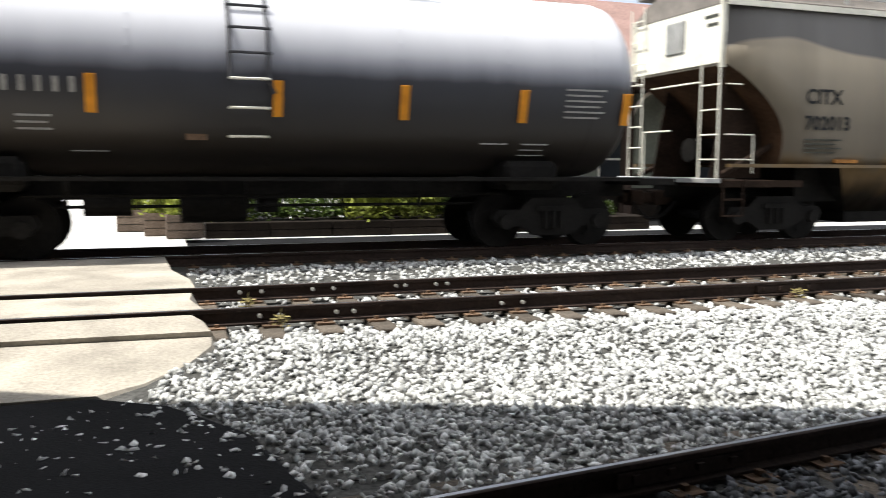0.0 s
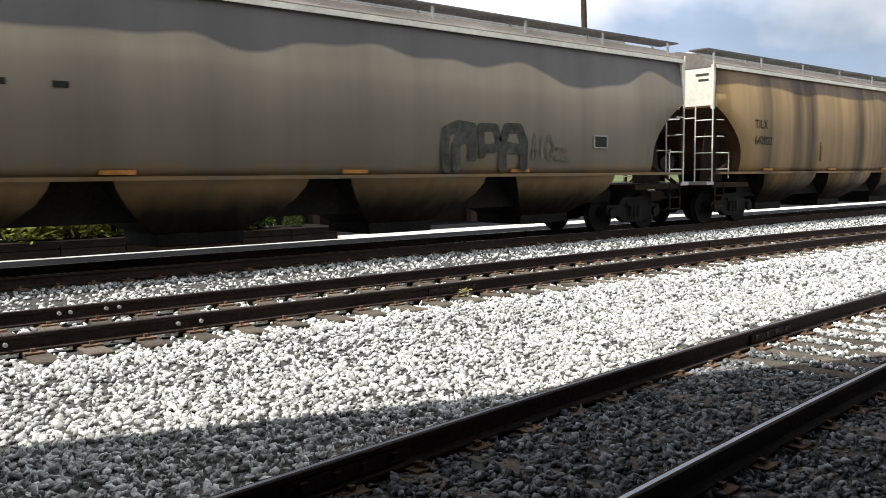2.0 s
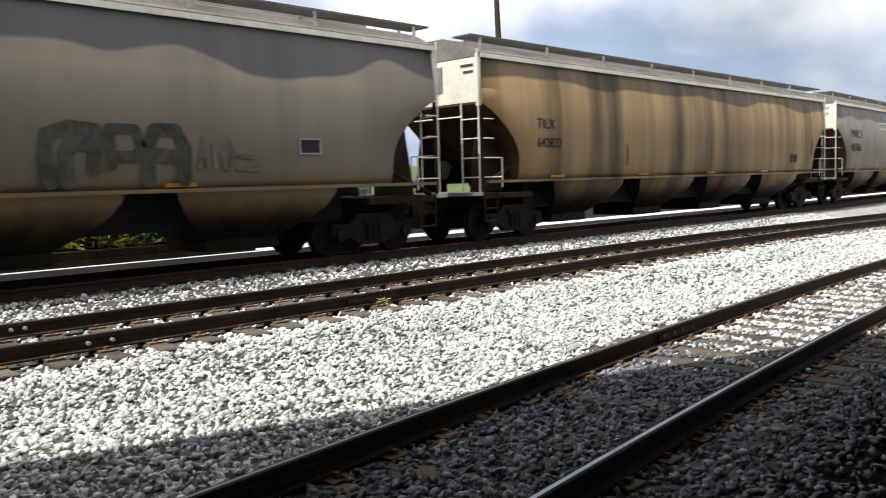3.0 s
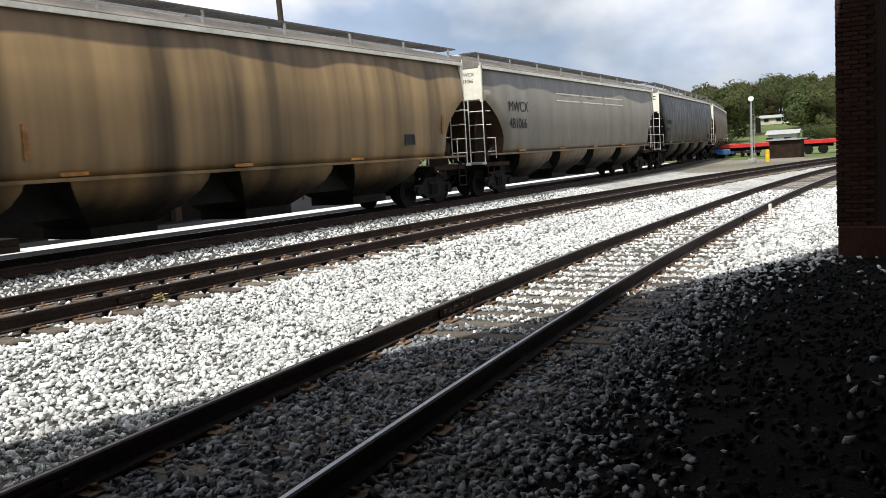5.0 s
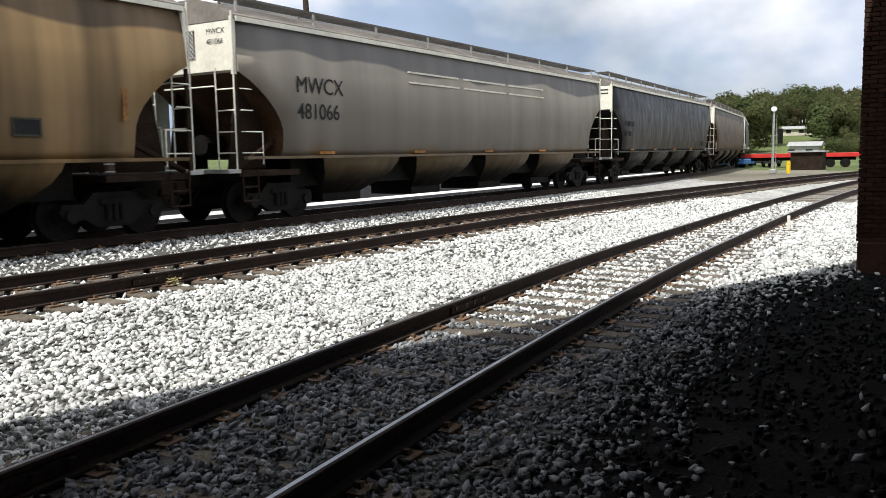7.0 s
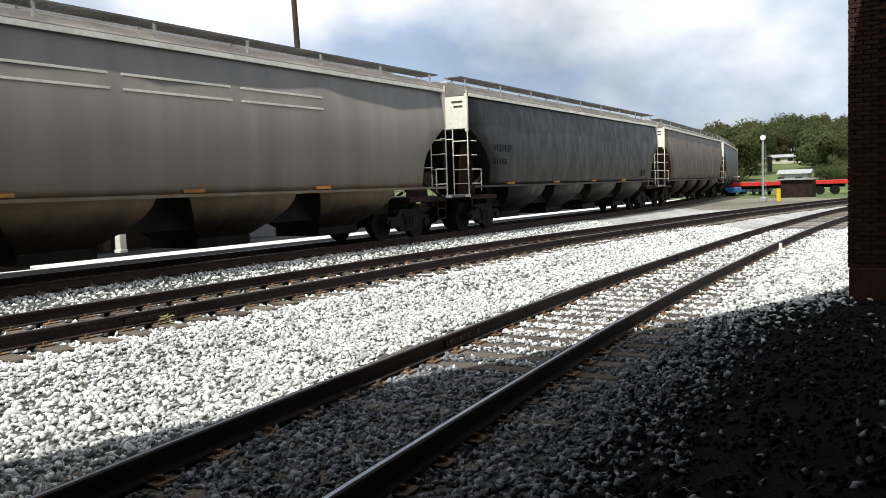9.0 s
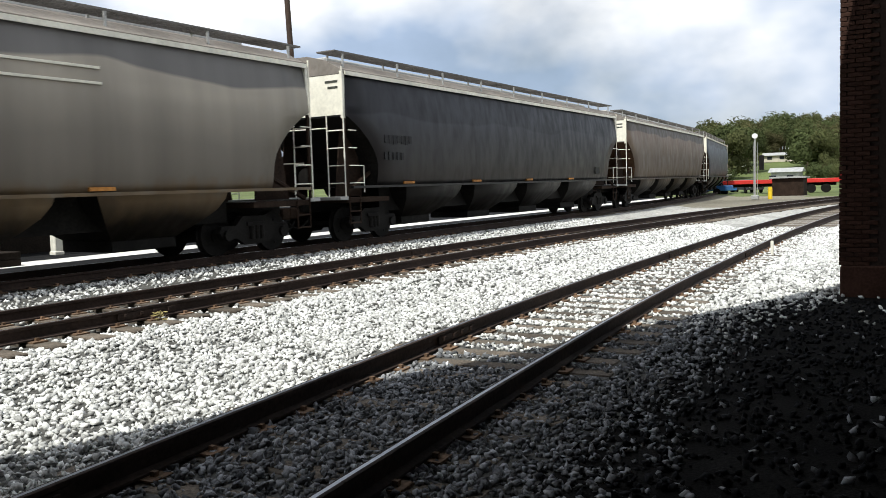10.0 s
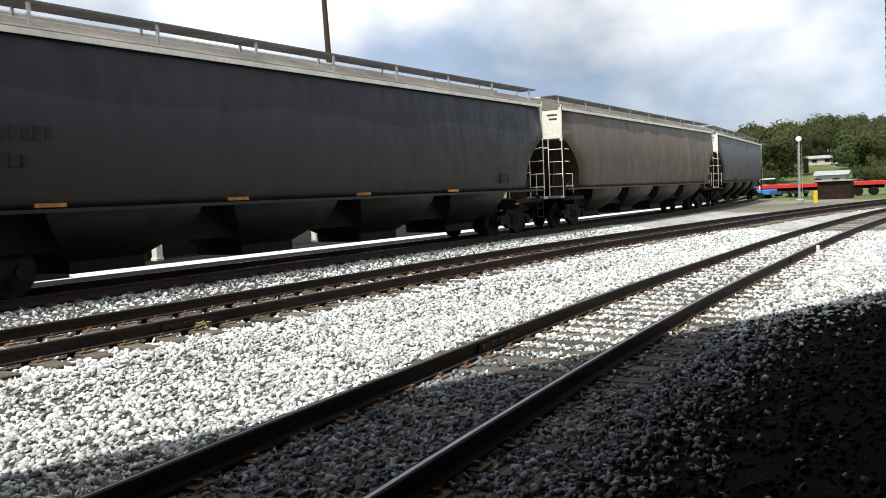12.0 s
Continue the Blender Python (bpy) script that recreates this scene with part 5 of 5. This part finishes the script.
bl = thing("pickup_truck", pose(82, 18.9, GROUND, 0, 0, 80), "blue parked pickup truck in the distance", "truck")
part("body", boxes((-2.5, -0.9, 0.45, 2.5, 0.9, 0.95), (-0.6, -0.85, 0.95, 1.2, 0.85, 1.6), bevel=0.08), M["blue"], bl)
part("windscreen", boxes((1.2, -0.75, 1.0, 1.23, 0.75, 1.5)), M["glass"], bl)
for wx in (-1.6, 1.6):
    for sy in (-0.85, 0.85):
        part("wheel", rods(0.36, ((wx, sy - 0.1, 0.36), (wx, sy + 0.1, 0.36)), sides=16), M["black"], bl)


def parked_car(x, y, turn, paint, label):
    t = thing("parked_car", pose(x, y, GROUND, 0, 0, turn), label, "car", "cars parked on the yard")
    bm = bmesh.new()
    side = ((-2.1, 0.35), (-2.15, 0.75), (-1.2, 0.95), (-0.6, 1.4), (0.9, 1.42), (1.6, 1.0), (2.15, 0.9), (2.15, 0.35))
    rows = [[bm.verts.new((px, sy * (0.85 if pz < 1.1 else 0.65), pz)) for px, pz in side] for sy in (-1, 1)]
    for i in range(len(side)):
        k = (i + 1) % len(side)
        bm.faces.new((rows[0][i], rows[0][k], rows[1][k], rows[1][i]))
    bm.faces.new(rows[0])
    bm.faces.new(rows[1])
    bmesh.ops.recalc_face_normals(bm, faces=bm.faces)
    part("body", bm, paint, t)
    wb = bmesh.new()
    wb.faces.new([wb.verts.new(c) for c in ((-1.17, -0.68, 0.99), (-1.17, 0.68, 0.99), (-0.64, 0.55, 1.385), (-0.64, -0.55, 1.385))])
    part("windscreen", wb, M["glass"], t, at=pose(-0.02, 0, 0.02))
    for wx in (-1.35, 1.35):
        for sy in (-0.8, 0.8):
            part("wheel", rods(0.32, ((wx, sy - 0.09, 0.32), (wx, sy + 0.09, 0.32)), sides=16), M["black"], t)
    for sy in (-0.6, 0.6):
        part("headlight", boxes((-2.17, sy - 0.15, 0.62, -2.12, sy + 0.15, 0.74)), M["lens"], t)


parked_car(92.5, 16.8, 30, M["dark_steel"], "dark grey parked car in the yard")
parked_car(91.5, 19.6, 40, M["blue"], "blue parked car in the yard")
pole_sign = thing("sign_post", pose(82.5, 17.9, GROUND), "slim white sign post beside parked cars", "sign post")
part("post", rods(0.06, ((0, 0, 0), (0, 0, 2.6)), sides=10), M["white"], pole_sign)
part("arm", boxes((-0.04, -1.4, 1.9, 0.04, 0.1, 2.0)), M["white"], pole_sign)
cab = thing("signal_cabinet", pose(78, 4.2, GROUND), "pale grey signal cabinet on a post", "cabinet")
part("case", boxes((-0.4, -0.7, 1.5, 0.4, 0.7, 2.6), bevel=0.03), M["grey_steel"], cab)
part("post", rods(0.09, ((0, 0, 0), (0, 0, 1.5)), sides=10), M["grey_steel"], cab)

# ---- hillside ----


def hill(x, y):
    k = math.exp(-((x - 330) / 85) ** 2)
    return GROUND + 12 * k * (0.9 + 0.05 * math.sin(y * 0.017 + 2.0) + 0.06 * math.sin(y * 0.045)) - 0.3


hx = [150 + 12 * i for i in range(24)]
hy = [-330 + 20 * i for i in range(36)]
part("hillside", grid_sheet(hx, hy, hill, lambda x, y: 0, [M["grass"]]))
tagged(bpy.data.objects["hillside"], "green wooded hillside behind the yard", "hillside", kind="structure")


def crown_mesh(seed):
    rng = random.Random(seed)
    bm = bmesh.new()
    lobes = [(Vector((rng.uniform(-2.3, 2.3), rng.uniform(-2.3, 2.3), rng.uniform(2.2, 7.4))), rng.uniform(1.3, 2.5)) for _ in range(11)]
    for c, r in lobes:
        for _ in range(210):
            d = Vector((rng.gauss(0, 1), rng.gauss(0, 1), rng.gauss(0, 1))).normalized()
            p = c + d * r * rng.uniform(0.6, 1.1)
            n = (d + Vector((rng.uniform(-0.5, 0.5), rng.uniform(-0.5, 0.5), rng.uniform(-0.3, 0.5)))).normalized()
            u = n.orthogonal().normalized()
            w = n.cross(u)
            s = rng.uniform(0.15, 0.33)
            bm.faces.new([bm.verts.new(p + u * s), bm.verts.new(p + w * s * 0.8), bm.verts.new(p - u * s * 0.9), bm.verts.new(p - w * s)])
    return mesh_of("crown", bm, (M["tree_leaf"], M["olive_leaf"], M["tree_leaf"], M["brown_leaf"], M["olive_leaf"])[seed])


crowns = [crown_mesh(k) for k in range(5)]
trunk_bm = bmesh.new()
rod(trunk_bm, (0, 0, -0.5), (0, 0, 4.2), 0.28, 8, 0.16)
for a in (0.4, 2.4, 4.5):
    rod(trunk_bm, (0, 0, 3.0), (1.5 * math.cos(a), 1.5 * math.sin(a), 5.2), 0.12, 6, 0.05)
trunk_me = mesh_of("trunk", trunk_bm, M["bark"])
trng = random.Random(11)
spots = []
for _ in range(240):
    x = 200 + 150 * trng.random() ** 0.8
    y = x * trng.uniform(0.06, 0.37)
    if x < 268 and 0.125 < y / x < 0.178:
        continue
    spots.append((x, y, trng.uniform(0.85, 1.42)))
for _ in range(60):
    x = trng.uniform(150, 200)
    y = x * trng.choice((trng.uniform(0.03, 0.118), trng.uniform(0.185, 0.36)))
    spots.append((x, y, trng.uniform(0.35, 0.62)))
for x, y, sc in spots:
    t = thing("tree", pose(x, y, hill(max(150, x), y) - 0.2, 0, 0, trng.uniform(0, 360)) @ Matrix.Diagonal((sc, sc, sc * trng.uniform(0.85, 1.15), 1)),
              "broad dark green leafy tree on the hillside", "tree", "trees on the hillside")
    part("crown", crowns[trng.randrange(5)], None, t)
    part("trunk", trunk_me, None, t)


def house(x, y, w, d, h, wall, label):
    t = thing("house", pose(x, y, hill(x, y) - 0.3), label, "house", "houses on the hillside")
    part("wall", boxes((-d / 2, -w / 2, 0, d / 2, w / 2, h)), wall, t)
    bm = bmesh.new()
    v = [bm.verts.new(c) for c in ((-d / 2 - 0.5, -w / 2 - 0.5, h), (d / 2 + 0.5, -w / 2 - 0.5, h), (d / 2 + 0.5, w / 2 + 0.5, h), (-d / 2 - 0.5, w / 2 + 0.5, h), (0, -w / 2 - 0.5, h + 0.9), (0, w / 2 + 0.5, h + 0.9))]
    for f in ((0, 3, 5, 4), (1, 4, 5, 2), (0, 4, 1), (3, 2, 5), (0, 1, 2, 3)):
        bm.faces.new([v[i] for i in f])
    part("roof", bm, M["grey_steel"], t, "pale metal roof")
    for k in range(max(2, int(w / 3.5))):
        wy = -w / 2 + 1.2 + k * 3.4
        part("window", boxes((-d / 2 - 0.06, wy, 0.75, -d / 2 + 0.02, wy + 1.3, 1.65)), M["glass"], t)


house(262, 38.6, 10.5, 6, 1.9, M["cream"], "long low cream house on the grassy slope")
house(186, 26.6, 5.6, 5, 2.3, M["grey_steel"], "grey metal-roofed house below the slope")
house(252, 49.6, 4, 4, 1.8, M["white"], "small white house among the trees")

weed_me = leafy("leaves", 45, 0.07, 0.15, 0.06, M["dry_weed"], 9)
for wx, wy in ((7.45, 8.08), (0.95, 9.3), (1.15, 8.15)):
    wd = thing("weed", pose(wx, wy, -0.06), "dry yellow-green weed beside the rail", "weed", "weeds along the rails")
    part("leaves", weed_me, None, wd)
stake = thing("survey_stake", pose(19.9, 2.75, GROUND), "small white stake beside the siding rail", "stake")
part("stake", boxes((-0.03, -0.03, 0, 0.03, 0.03, 0.32), bevel=0.005), M["white"], stake)

# ---- depot canopy over the near side ----
U = Vector((0.938, -0.347, 0))
N = Vector((0.347, 0.938, 0))
edge0 = Vector((-3.4, 6.58, 0))
roof_at = Matrix(((U.x, N.x, 0, edge0.x), (U.y, N.y, 0, edge0.y), (0, 0, 1, 0), (0, 0, 0, 1)))
canopy = thing("canopy", roof_at, "dark boarded depot canopy over the platform side", "canopy", kind="structure")
part("deck", boxes((-14, -14, 5.45, 17.2, 0, 5.75)), M["canopy"], canopy)
# walls out of view, added to keep sky light from under the canopy
part("wall", boxes((-14, -9.3, -0.25, 17.2, -9.0, 5.45)), M["mortar"], canopy, "unseen brick depot wall added behind the platform")
part("wall", boxes((17.0, -9.0, -0.25, 17.2, -2.2, 5.45)), M["brick"], canopy, "unseen dark brick end wall added to block side light")
part("wall", boxes((-14, -9.0, -0.25, -13.8, -3.0, 5.45)), M["brick"], canopy, "unseen dark brick end wall added to block side light")
pier = thing("brick_pier", pose(13.45, 0.81, 0), "dark brown brick corner pier of the depot", "pier", kind="structure")
part("core", boxes((0.03, -2.37, -0.25, 0.97, -0.03, 5.44)), M["mortar"], pier)
part("plinth", boxes((-0.02, -2.42, -0.25, 1.02, -0.02, 0.25), bevel=0.02), M["brick"], pier)
brick_me = mesh_of("brick", boxes((0.004, 0, 0.004, 0.196, 0.09, 0.061), bevel=0.004), M["brick"])
end_me = mesh_of("brick", boxes((0, 0.004, 0.004, 0.09, 0.196, 0.061), bevel=0.004), M["brick"])
for k in range(80):
    z = 0.25 + k * 0.065
    for i in range(2):
        part("brick", end_me, None, pier, at=pose(0, -0.2 - 0.2 * i - (0.1 if k % 2 else 0), z))
    part("brick", brick_me, None, pier, at=pose(0.0 if k % 2 else 0.1, -0.09, z))


# ---- movement ----
def run(t):
    """How far the train has rolled by t seconds."""
    ts = (0, 0.5, 1, 1.5, 2.5, 3.2, 4.8, 7, 12)
    return SCALE * (-5.87 * t + float(np.interp(t, ts, (0.25, 0.1, 0.04, -0.05, -0.1, -0.1, 0.02, -0.04, 0.0))))


def motions():
    times = [0.5 * k for k in range(25)]
    for car, x0 in cars:
        rows = []
        length = 21.0 if car.name.startswith("hopper") else 13.3
        for t in times:
            x = x0 + run(t)
            a, b = train_y(x + 1.5), train_y(x + length - 1.5)
            yaw = math.atan2(b - a, length - 3)
            rows.append((t, pose(x, a - 1.5 * math.tan(yaw), 0.16, 0, 0, math.degrees(yaw))))
        walk(car, rows)
    for w, wx in wheelsets:
        walk(w, [(0.1 * k, pose(wx, 0, 0.46, 0, math.degrees(run(0.1 * k) / 0.46), 0)) for k in range(121)])


motions()
